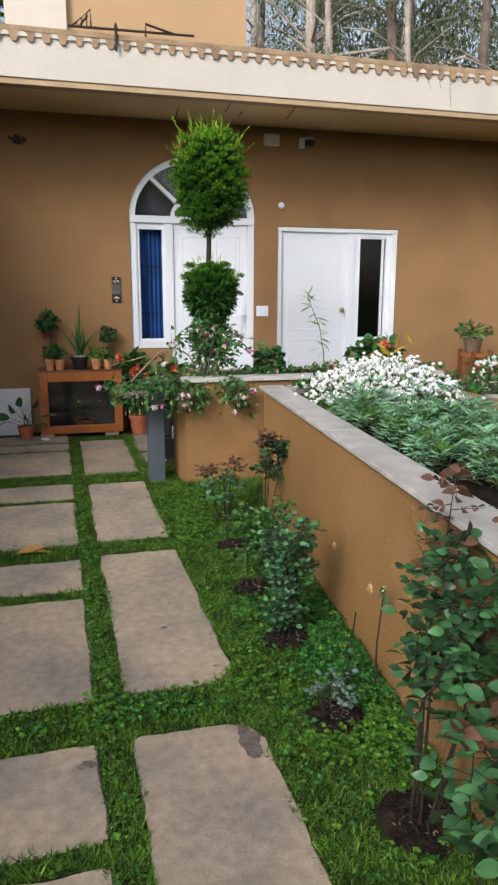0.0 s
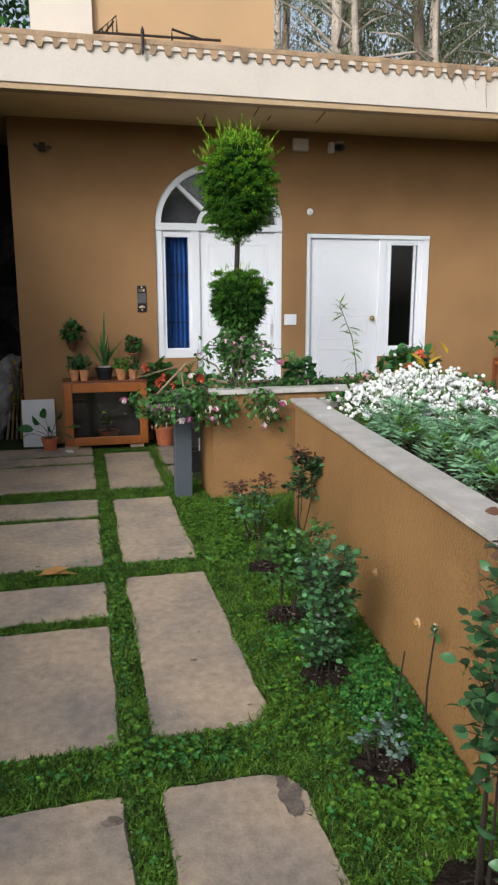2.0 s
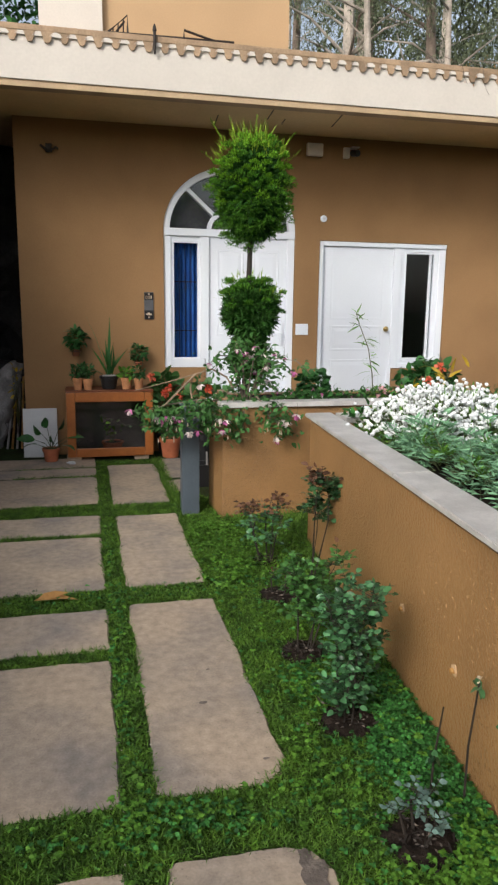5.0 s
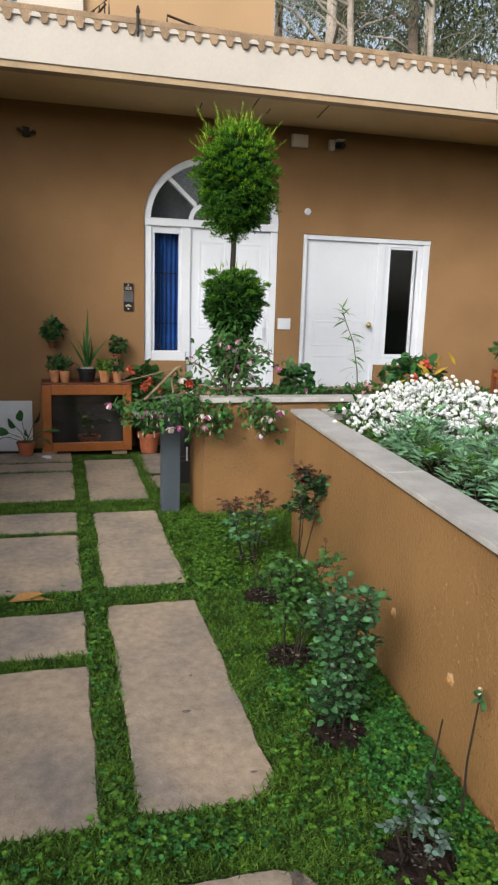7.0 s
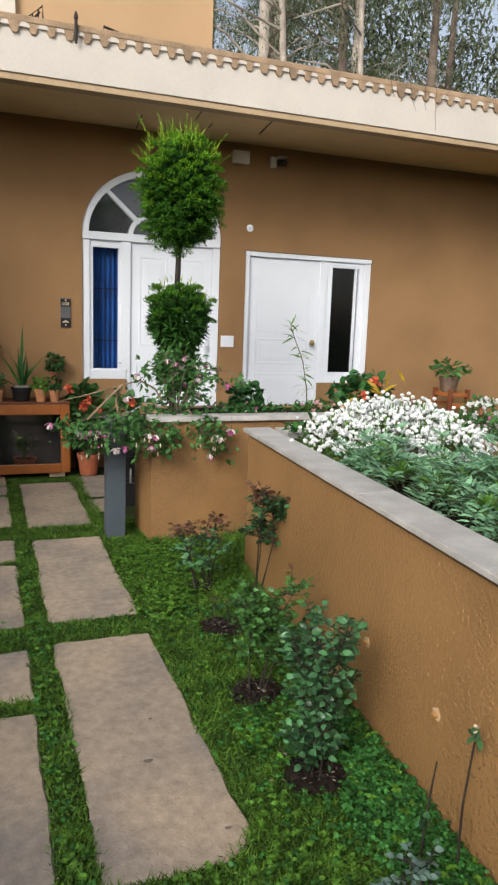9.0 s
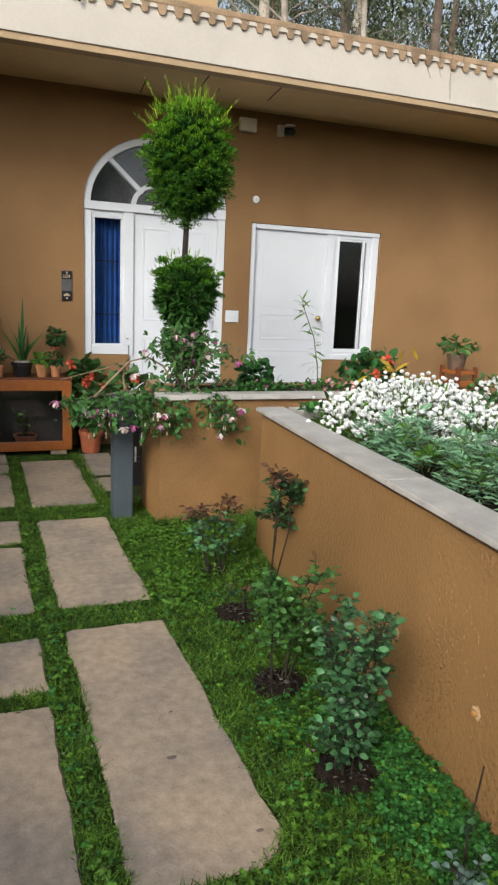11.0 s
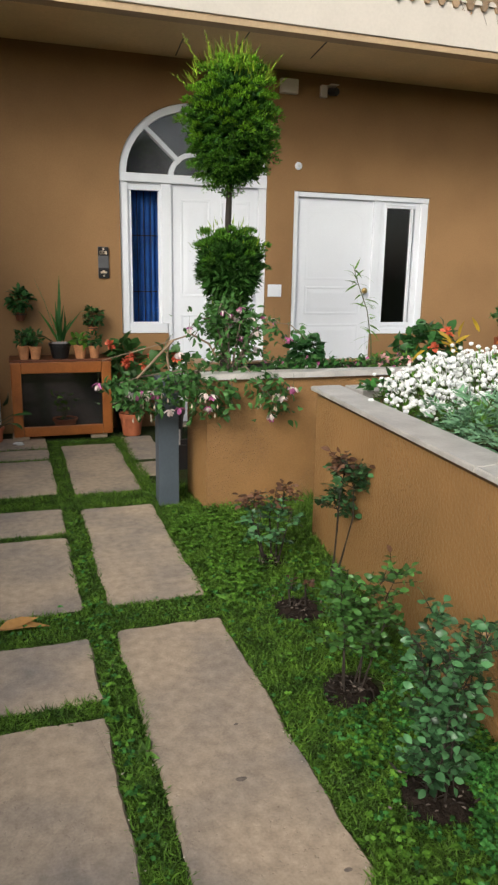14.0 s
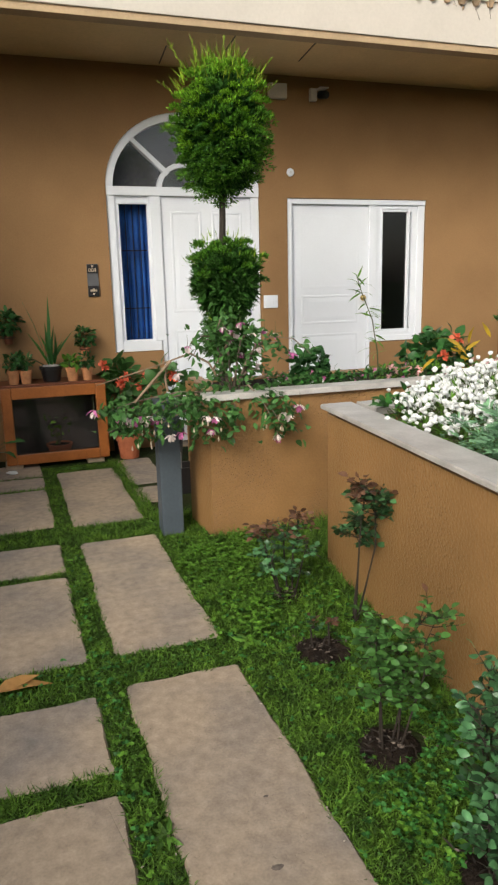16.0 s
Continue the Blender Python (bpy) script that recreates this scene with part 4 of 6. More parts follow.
def wall_foot_things():
    t = thing("white_board", "plain white board leaning on the wall foot", "board", (-0.565, 7.78, -0.02), 0)
    m = Matrix.Rotation(radians(-8), 4, "X")
    part("panel", box(bmesh.new(), (-0.165, -0.012, 0), (0.165, 0.012, 0.50), 0.003, m), WHITE_DULL, t)
    t = thing("leafy_pot", "broad-leaved plant in a dark clay pot", "potted plant", (-0.455, 7.53, 0.0))
    pot_parts(t, 0.085, 0.13, TERRACOTTA)
    rng = np.random.default_rng(5)
    ways = np.array([(-0.9, -0.2, 0.5), (0.9, -0.1, 0.55), (-0.5, -0.4, 0.9), (0.45, 0.3, 1.0), (-0.2, 0.3, 1.1), (0.7, -0.5, 0.15), (-0.8, 0.3, 0.1), (0.1, -0.7, 0.5), (0.95, 0.3, 0.3)])
    tips = ways * 0.16 + [0, 0, 0.14]
    leaves("foliage", BROAD, tips, ways * [1, 1, 0.45], 0.16 * rng.uniform(0.8, 1.1, 9), 0.095, t, seed=3, droop=0.3, tilt=0.9)
    stems(t, [tuple(p) for p in tips], 0.005, base=(0, 0, 0.11))
    t = leaf_plant("geranium_pot", "coral-flowered geranium in a dark pot", (0.69, 7.74, 0.0), 0.10, 0.20, BLACK, 150, 0.18, 0.58, 0.11, FUCHSIA_LEAF, 8, 0.85)
    coral_heads(t, [(-0.18, -0.44, 0.83), (-0.013, -0.44, 0.724), (-0.05, -0.44, 0.672), (0.164, -0.44, 0.726), (0.10, -0.44, 0.653)], 0.04)
    t = leaf_plant("pink_pot", "pink impatiens in a round terracotta pot", (0.708, 7.53, 0.0), 0.11, 0.2, TERRACOTTA, 80, 0.13, 0.24, 0.06, BROAD, 9, 0.6, PETAL_P, 4, 0.022)
    leaf_plant("small_pot", "small plant in a clay pot by the wall", (0.98, 7.45, 0.0), 0.06, 0.12, TERRACOTTA, 26, 0.08, 0.14, 0.05, BROAD, 10, 0.6)
    # geranium behind the planter, towards the door
    t = leaf_plant("geranium_pot", "coral-flowered geranium in a tall dark pot", (1.0, 7.2, 0.0), 0.12, 0.3, BLACK, 130, 0.22, 0.5, 0.11, FUCHSIA_LEAF, 12, 0.85)
    coral_heads(t, [(0.014, -0.1, 0.74), (0.03, -0.12, 0.725)], 0.042)
    t = thing("plant_trough", "black plastic trough behind the planter corner", "trough", (0.93, 6.4, -0.02))
    bm = framed_pane(bmesh.new(), -0.14, 0.14, 0.0, 0.2, 0.018, -0.1, 0.1)
    bmesh.ops.rotate(bm, verts=bm.verts, matrix=Matrix.Rotation(radians(90), 3, "X"), cent=(0, 0, 0.1))
    part("wall", bm, BLACK, t)
    part("soil", boxed((-0.12, -0.08, 0.01), (0.12, 0.08, 0.12)), SOIL, t)
    part("stake", boxed((-0.05, -0.02, 0.1), (-0.037, -0.008, 0.3), 0.002), SACK, t, "grey wooden stake")
    # litter
    t = thing("crumpled_wrapper", "crumpled white wrapper on the slabs", "litter", (-0.26, 7.36, 0.012))
    bm = bmesh.new()
    bmesh.ops.create_icosphere(bm, subdivisions=3, radius=0.03)
    for v in bm.verts:
        v.co = Vector((v.co.x * 1.5, v.co.y, v.co.z * 0.45)) * (1 + 0.5 * noise.noise(v.co * 45))
    part("wrapper", bm, WHITE_DULL, t)
    t = thing("fallen_leaf", "dry curled tan leaf on the grass joint", "leaf", (-0.30, 4.07, 0.02))
    leaves("blade", DRY, [(-0.1, 0, 0.0), (-0.08, 0.005, 0.006)], [(1, 0.1, 0.02), (1, 0.16, 0.15)], [0.23, 0.16], [0.08, 0.05], t, LANCE, 0.02, 4)
    # sacking and poles in the dark corner
    t = thing("sack_bundle", "grey sacking bundle propped in the dark corner", "sack", (-1.06, 8.35, -0.03))
    bm = bmesh.new()
    tube(bm, [(-0.12, 0, 0.0), (-0.06, 0, 0.22), (0.05, 0.03, 0.5), (0.15, 0.06, 0.75), (0.24, 0.1, 0.92)], [0.16, 0.19, 0.16, 0.12, 0.05], 24)
    bmesh.ops.subdivide_edges(bm, edges=bm.edges, cuts=3, use_grid_fill=True)
    for v in bm.verts:
        v.co += Vector((1, 1, 0.3)) * 0.06 * noise.noise(v.co * 7) + Vector((1, 0, 0.5)) * 0.03 * noise.noise(v.co * 22)
    part("sacking", bm, SACK, t)
    for k in range(4):
        bm = bmesh.new()
        tube(bm, [(0.12 + 0.05 * k, -0.1, 0.0), (0.2 + 0.035 * k, 0.1, 0.62 + 0.05 * k)], [0.013, 0.011], 6)
        part("pole", bm, DRY if k % 2 else SACK, t)
    t = leaf_plant("weed_tuft", "yellow-flowered weed at the wall corner", (-0.8, 8.1, 0.0), 0.05, 0.3, BLACK, 30, 0.06, 0.6, 0.05, YELLOW_LEAF, 77, 0.6, pot=False)
    # rough dark bank beyond the house end
    bm = bmesh.new()
    n = 26
    grid = [[bm.verts.new((-5.0 + 4.6 * i / n, 9.3 + 0.9 * noise.noise(Vector((i * 0.35, j * 0.35, 3))) + 0.3 * noise.noise(Vector((i, j, 9))), -0.1 + 3.5 * j / n)) for i in range(n + 1)] for j in range(n + 1)]
    for a, b in zip(grid, grid[1:]):
        for k in range(n):
            bm.faces.new((a[k], a[k + 1], b[k + 1], b[k]))
    tagged(part("wall_bank", bm, ROCK), "dark rough earth bank beyond the house corner", "bank", kind="structure")


def side_shade_screen():
    # unseen screen, added to keep sun and sky light off the left side
    bm = bmesh.new()
    n, m = 40, 16
    grid = [[bm.verts.new((-1.88 - 0.2 * noise.noise(Vector((i * 0.3, j * 0.3, 1))), -3.0 + 12.5 * i / n, -0.1 + (1.4 + 2.5 * min(1, max(0, i / n - 0.56) / 0.2)) * j / m)) for i in range(n + 1)] for j in range(m + 1)]
    for a, b in zip(grid, grid[1:]):
        for k in range(n):
            bm.faces.new((a[k], a[k + 1], b[k + 1], b[k]))
    tagged(part("wall_garden_side", bm, ROCK), "unseen rough dark screen added at the side to shade the house", "bank", kind="structure")


wall_foot_things()
side_shade_screen()


def plant_stool():
    t = thing("plant_stool", "small red-brown wooden stool against the wall", "stool", (4.66, 7.42, -0.03))
    for sx in (-1, 1):
        for sy in (-1, 1):
            bm = boxed((sx * 0.11 - 0.02, sy * 0.14 - 0.022, 0), (sx * 0.11 + 0.02, sy * 0.14 + 0.022, 0.86), 0.004)
            part("leg", bm, WOOD_DARK, t)
    part("seat", boxed((-0.125, -0.16, 0.78), (0.125, 0.16, 0.82), 0.006), WOOD, t)
    for z in (0.3, 0.66):
        for s in (-1, 1):
            part("rail", boxed((-0.09, s * 0.14 - 0.012, z), (0.09, s * 0.14 + 0.012, z + 0.05), 0.003), WOOD, t)
    leaf_plant("stool_plant", "trailing green plant in a ribbed clay pot", (4.62, 7.42, 0.7905), 0.115, 0.17, material("brown_clay", (0.14, 0.088, 0.056), 0.7, 0.3, 12, 60, 0.3), 100, 0.2, 0.17, 0.075, FUCHSIA_LEAF, 21, 0.5)
    leaf_plant("coral_pot", "coral-flowered plant in front of the stool", (4.7, 7.0, 0.0), 0.11, 0.3, TERRACOTTA, 70, 0.18, 0.45, 0.09, FUCHSIA_LEAF, 23, 0.7, PETAL_O, 4, 0.045)


plant_stool()


# ---- planting in the back planter ----
def topiary():
    t = thing("topiary_tree", "cypress clipped into two balls on a bare stem", "tree", (1.20, 6.22, 0.745))
    t.scale = (1.08, 1.08, 1.1)
    rng = np.random.default_rng(11)
    bm = bmesh.new()
    tube(bm, [(-0.02, 0, 0), (-0.015, 0.005, 0.5), (0.005, 0, 1.0), (0.015, 0, 1.35), (0.01, 0, 1.75)], [0.026, 0.023, 0.02, 0.017, 0.008], 10)
    part("trunk", bm, STEM, t)
    for cz, rad, n, mats, tipn in ((1.49, (0.32, 0.32, 0.44), 25000, (CONIFER, CONIFER_SHADE, CONIFER_MID), 900), (0.655, (0.275, 0.275, 0.285), 11000, (CONIFER_MID, CONIFER_SHADE, CONIFER_LOW), 200), (0.3, (0.18, 0.18, 0.17), 3000, (CONIFER_LOW, CONIFER_SHADE, CONIFER_LOW), 30)):
        c = np.array((0.015, 0, cz))
        lobes = {1.49: 230, 0.655: 96, 0.3: 40}[cz]
        i = np.arange(lobes) + 0.5
        zz, ang = 1 - 2 * i / lobes, i * 2.39996
        rr = np.sqrt(1 - zz * zz)
        if cz < 1:
            # flat-topped, tapering downwards to a loose skirt
            rr = np.where(zz > 0, np.sqrt(np.maximum(0, 1 - zz ** 6)), 1 - 0.5 * np.abs(zz)) * rng.uniform(0.3, 1, lobes) ** 0.4
        mid = c + np.c_[rr * np.cos(ang), rr * np.sin(ang), zz] * rad * rng.uniform(0.7, 0.94, (lobes, 1))
        per = n // lobes
        base, way = [], []
        for q in mid:
            r = rng.uniform(0.028, 0.062)
            d = rng.normal(0, 1, (per, 3))
            d /= np.linalg.norm(d, axis=1, keepdims=True)
            d[:, 2] = np.where(d[:, 2] < -0.3, -d[:, 2], d[:, 2])
            base.append(q + d * r * rng.uniform(0.45, 1, (per, 1)) * [1, 1, 0.75])
            out = (q - c) / max(np.linalg.norm(q - c), 0.05)
            way.append(d * 0.8 + out * 0.7 + [0, 0, 0.3] + rng.normal(0, 0.3, d.shape))
        # upper lobes get a sunlit colour, lower ones a shaded colour
        topmost = zz + rng.normal(0, 0.45, lobes) > 0.1
        for name, mat, some in (("crown", mats[0], topmost), ("lower_crown", mats[2], ~topmost)):
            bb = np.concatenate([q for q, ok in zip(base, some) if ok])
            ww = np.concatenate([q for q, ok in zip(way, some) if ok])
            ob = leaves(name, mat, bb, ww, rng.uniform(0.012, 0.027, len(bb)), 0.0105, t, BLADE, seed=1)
            crown = ob if name == "crown" else crown
        # inner sprays coloured dark to paint the shade between the lobes
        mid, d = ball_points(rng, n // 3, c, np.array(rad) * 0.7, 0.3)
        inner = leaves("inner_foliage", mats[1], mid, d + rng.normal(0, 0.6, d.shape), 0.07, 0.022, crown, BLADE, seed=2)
        # long loose tips, most at the top
        b2, d2 = ball_points(rng, tipn, c, np.array(rad) * 0.95, 0.93)
        keep = d2[:, 2] > (0.5 if cz > 1 else 0.3)
        b2, d2 = b2[keep], d2[keep]
        tips = leaves("outer_foliage", CONIFER_TIP, b2, d2 * [0.9, 0.9, 0.6] + rng.normal(0, 0.35, d2.shape) + [0, 0, 0.7], rng.uniform(0.04, 0.12, len(b2)) * (1.0 if cz > 1 else 0.6), 0.008, crown, BLADE, seed=3)
        tagged(tips, kind="stuff")
    # a few stray shoots
    for q in ((-0.34, 0, 1.74), (0.36, 0, 1.78), (0.3, -0.1, 1.88), (-0.15, 0, 1.98), (0.05, 0, 2.0), (-0.28, 0, 1.95)):
        q = np.array(q)
        out = (q - [0, 0, 1.5]) / np.linalg.norm(q - [0, 0, 1.5])
        b = q[None] - out * np.linspace(0.14, 0.0, 26)[:, None]
        leaves("shoot", CONIFER_TIP, b, out + rng.normal(0, 0.45, (26, 3)) + [0, 0, 0.4], 0.034, 0.007, t, BLADE, seed=5)


topiary()


def fuchsia_flower(t, p, s, seed, rng):
    """A hanging flower: four sepals and a skirt."""
    a = np.array([(1, 0, -0.3), (-1, 0, -0.3), (0, 1, -0.3), (0, -1, -0.3)]) + rng.normal(0, 0.15, (4, 3))
    leaves("sepal", PETAL_PALE if seed % 3 else PETAL_P, np.repeat([p], 4, 0), a, 0.03 * s, 0.012 * s, t, LANCE, 0.3, seed)
    q = np.array(p) - [0, 0, 0.006]
    a = rng.normal(0, 0.45, (6, 3)) + [0, 0, -1]
    leaves("skirt", PETAL_P if seed % 2 else PETAL_PALE, np.repeat([q], 6, 0), a, 0.026 * s, 0.017 * s, t, seed=seed)
    bm = bmesh.new()
    tube(bm, [Vector(p) + Vector((0, 0, 0.05 * s)), Vector(p) + Vector((0.002, 0, 0.02 * s)), Vector(p)], [0.001, 0.001, 0.0025], 4)
    part("flower_stalk", bm, STEM_GREEN, t)


def fuchsia():
    t = thing("fuchsia_bush", "arching fuchsia spilling over the coping with pink and cream flowers", "shrub", (1.05, 5.62, 0.745))
    rng = np.random.default_rng(31)
    bm = bmesh.new()
    ends = []
    arcs = [((-0.5, -0.2, 0.06), 0.24), ((-0.78, -0.12, 0.02), 0.3), ((-0.3, -0.25, 0.0), 0.2), ((-0.6, -0.32, -0.08), 0.2), ((-0.35, -0.36, -0.12), 0.22), ((0.18, -0.36, -0.1), 0.2), ((0.1, -0.36, -0.02), 0.2), ((-0.1, -0.36, -0.1), 0.2), ((0.3, -0.2, 0.3), 0.35), ((0.1, -0.1, 0.4), 0.3), ((-0.12, -0.12, 0.45), 0.4), ((-0.3, -0.1, 0.34), 0.4), ((0.45, -0.15, 0.28), 0.42), ((-0.25, -0.05, 0.3), 0.4), ((0.2, -0.1, 0.15), 0.2), ((-0.2, -0.2, 0.12), 0.22), ((-0.8, -0.3, -0.06), 0.2)]
    base, way = [], []
    for (x, y, z), lift in arcs:
        lift *= 0.4 if x < -0.28 and z < 0.2 else 1
        a, b = Vector((0.0, 0.0, 0.02)), Vector((x, y, z))
        mid = a.lerp(b, 0.45) + Vector((0, 0, lift * 0.6))
        pts = [a, a.lerp(mid, 0.55) + Vector((0, 0, lift * 0.12)), mid, mid.lerp(b, 0.6) + Vector((0, 0, lift * 0.12)), b]
        tube(bm, pts, [0.008, 0.007, 0.006, 0.004, 0.002], 5)
        for k in range(46):
            f = rng.uniform(0.28, 1.0) * 4
            i = min(3, int(f))
            q = pts[i].lerp(pts[i + 1], f - i)
            base.append(np.array(q) + rng.normal(0, 0.035, 3))
            way.append(rng.normal(0, 1, 3) * [1, 1, 0.5] + [0, -0.3, -0.25])
        ends.append(b)
    # bare tan boughs arching over the post
    for pts in (((-0.02, 0.02, 0.0), (-0.1, 0.0, 0.17), (-0.15, -0.02, 0.25), (-0.26, -0.02, 0.31), (-0.4, -0.03, 0.27), (-0.6, -0.06, 0.22), (-0.82, -0.1, 0.17)), ((-0.38, -0.03, 0.275), (-0.5, -0.08, 0.17), (-0.62, -0.12, 0.06)), ((-0.12, 0.0, 0.2), (-0.05, 0.02, 0.3), (0.02, 0.02, 0.42)), ((-0.4, -0.03, 0.27), (-0.42, -0.04, 0.18), (-0.41, -0.05, 0.1))):
        bough = bmesh.new()
        tube(bough, pts, [0.009, 0.008, 0.007, 0.006, 0.005, 0.004, 0.0025][: len(pts)], 7)
        part("bough", bough, TWIG, t)
    part("branch", bm, BARK, t)
    n = len(base)
    leaves("foliage", FUCHSIA_LEAF, base, way, rng.uniform(0.03, 0.06, n), rng.uniform(0.018, 0.034, n), t, droop=0.3, seed=2, tilt=0.9)
    # foliage curtain over the coping
    m = 520
    left = rng.random(m) < 0.76
    fall = rng.random(m) ** 1.3
    bx = np.c_[np.where(left, rng.uniform(-0.84, -0.08, m), rng.normal(0.17, 0.075, m)), rng.uniform(-0.42, -0.22, m), np.where(left, 0.09, 0.06) - fall * np.where(left, 0.17, 0.24)]
    bx[:, 2] += 0.04 * np.sin(bx[:, 0] * 13) - 0.1 * np.exp(-(((bx[:, 0] + 0.24) / 0.09) ** 2)) * fall
    leaves("hanging_foliage", FUCHSIA_LEAF, bx, rng.normal(0, 1, (m, 3)) * [1, 1, 0.6] + [0, -0.35, -0.35], rng.uniform(0.03, 0.06, m), rng.uniform(0.02, 0.036, m), t, droop=0.3, seed=4)
    b, d = ball_points(rng, 260, (0.14, 0.35, 0.3), (0.2, 0.2, 0.24), 0.2)
    leaves("inner_foliage", FUCHSIA_LEAF, b, d * [1, 1, 0.4] + [0, -0.2, 0.0], rng.uniform(0.035, 0.065, 260), 0.03, t, droop=0.25, seed=8)
    spots = [(-0.87, -0.32, 0.07), (-0.705, -0.33, 0.02), (-0.69, -0.34, 0.01), (-0.66, -0.34, 0.005), (-0.60, -0.34, 0.0), (-0.54, -0.34, 0.01), (-0.63, -0.33, 0.02), (-0.57, -0.33, 0.015), (-0.475, -0.37, -0.09), (-0.42, -0.37, -0.08), (-0.27, -0.37, 0.0), (-0.22, -0.37, -0.01), (-0.245, -0.37, -0.08), (0.18, -0.38, -0.02), (0.21, -0.37, -0.03), (0.15, -0.37, -0.16), (0.14, -0.38, -0.14), (0.3, -0.33, 0.01), (-0.3, -0.12, 0.36), (-0.1, -0.15, 0.46), (0.1, -0.2, 0.34), (0.3, -0.22, 0.3), (-0.35, -0.05, 0.2)]
    spots += [(x, 0.05, z) for x, z in zip(rng.uniform(-0.1, 0.38, 10), rng.uniform(0.15, 0.55, 10))]
    for k, p in enumerate(spots):
        fuchsia_flower(t, p, rng.uniform(1.2, 1.7), k, rng)
    # unopened cream buds
    for k in range(22):
        x, y, z = (rng.uniform(-0.72, -0.16), rng.uniform(-0.42, -0.36), rng.uniform(-0.15, 0.0)) if k % 3 else (rng.uniform(0.04, 0.24), -0.38, rng.uniform(-0.18, -0.03))
        bm = bmesh.new()
        tube(bm, [(x, y, z + 0.02), (x, y, z + 0.012), (x, y, z + 0.004), (x, y, z - 0.006), (x, y, z - 0.014)], [0.0006, 0.001, 0.0045, 0.0055, 0.001], 6)
        part("bud", bm, PETAL_C, t)


fuchsia()


def back_planter_plants():
    rng = np.random.default_rng(51)
    t = thing("bamboo_shoot", "thin leafy bamboo shoot in the planter", "plant", (2.1, 5.7, 0.745))
    bm = bmesh.new()
    pts = [Vector(p) for p in ((0.0, 0, 0), (-0.02, 0, 0.25), (-0.06, 0, 0.45), (-0.14, 0, 0.63), (-0.18, 0, 0.74))]
    tube(bm, pts, [0.006, 0.005, 0.004, 0.003, 0.002], 5)
    part("cane", bm, STEM_GREEN, t)
    base, way = [], []
    for k in range(46):
        f = rng.uniform(0.3, 4)
        i = min(3, int(f))
        base.append(np.array(pts[i].lerp(pts[i + 1], f - i)))
        s = rng.choice([-1, 1])
        way.append((s * rng.uniform(0.4, 1), rng.normal(0, 0.4), rng.uniform(-0.6, 0.8)))
    leaves("foliage", LIME, base, way, rng.uniform(0.06, 0.15, 46), 0.016, t, LANCE, 0.25, 6)
    leaf_plant("begonia", "round dark-leaved begonia in the planter", (1.62, 5.75, 0.75), 0.05, 0.0, BLACK, 170, 0.115, 0.26, 0.065, BROAD, 52, 0.9, pot=False)
    t = leaf_plant("hibiscus", "broad-leaved plant with orange flowers in the planter", (2.62, 5.8, 0.75), 0.05, 0.0, BLACK, 240, 0.235, 0.32, 0.075, BROAD, 53, 0.95, pot=False)
    coral_heads(t, [(-0.05, -0.27, 0.31), (-0.15, -0.27, 0.2)], 0.036, 0.02)
    ys = rng.normal(0, 0.12, (16, 3)) * [1, 0.5, 0.6] + [-0.12, -0.24, 0.2]
    leaves("yellow_foliage", YELLOW_LEAF, ys, rng.normal(0, 1, (16, 3)) + [-0.2, -0.3, 0.6], 0.13, 0.03, t, LANCE, 0.3, 7)
    # low bedding along the coping
    protos = []
    for k in range(3):
        q = leaf_plant("bedding_plant", "low green bedding plant with tiny pink flowers", (1.42 + 0.12 * k, 5.62, 0.75), 0.03, 0.0, BLACK, 60, 0.085, 0.12, 0.035, FUCHSIA_LEAF if k < 2 else CLOVER, 80 + k, 0.55, PETAL_P if k != 1 else PETAL_W, 2, 0.014, "bedding plants along the coping", pot=False)
        protos.append(q)
    for k in range(24):
        copy_thing(protos[k % 3], pose(1.36 + 0.075 * k + rng.uniform(-0.02, 0.02), 5.60 + rng.uniform(-0.03, 0.1), 0.75, 0, 0, rng.uniform(0, 360)) @ Matrix.Scale(rng.uniform(0.8, 1.25), 4))
    copy_thing(protos[2], pose(1.56, 4.52, 0.72, 0, 0, 40) @ Matrix.Scale(1.7, 4))
    for k, (x, y) in enumerate(((2.08, 5.56), (2.3, 5.6), (2.45, 5.55), (2.75, 5.6), (2.9, 5.58))):
        leaf_plant("pink_bedding", "bedding plant with dusty pink flower heads", (x, y, 0.75), 0.03, 0.0, BLACK, 50, 0.07, 0.16, 0.04, LIME, 300 + k, 0.4, PETAL_DUSTY, 6, 0.024, "pink bedding by the coping", pot=False)
    # the lower side planter
    for k in range(22):
        copy_thing(protos[k % 3], pose(3.15 + 0.13 * (k % 11) + rng.uniform(-0.03, 0.03), 5.42 + 0.3 * (k // 11) + rng.uniform(-0.05, 0.05), 0.54, 0, 0, rng.uniform(0, 360)) @ Matrix.Scale(rng.uniform(1.2, 2.0), 4))
    t = leaf_plant("white_bowl_plant", "white-flowered plant in a cream bowl", (3.75, 5.75, 0.54), 0.17, 0.16, CREAM, 70, 0.2, 0.2, 0.05, FUCHSIA_LEAF, 91, 0.6, PETAL_W, 36, 0.03)


back_planter_plants()


# ---- planting in the front planter ----
def white_edge(x):
    """How near the white flowers come, across the bed."""
    return 3.46 + 0.79 * max(0, 1 - (x - 1.42) / 0.65)


def mound(x, y):
    """Height factor of the white mound, 0 outside it."""
    rho = ((x - 1.97) / (0.27 if x > 1.97 else 0.54)) ** 2 + ((y - 4.15) / 0.72) ** 2
    return max(0.0, 1 - rho) ** 0.85 * min(1.0, max(0.05, (y - white_edge(x)) / 0.4))


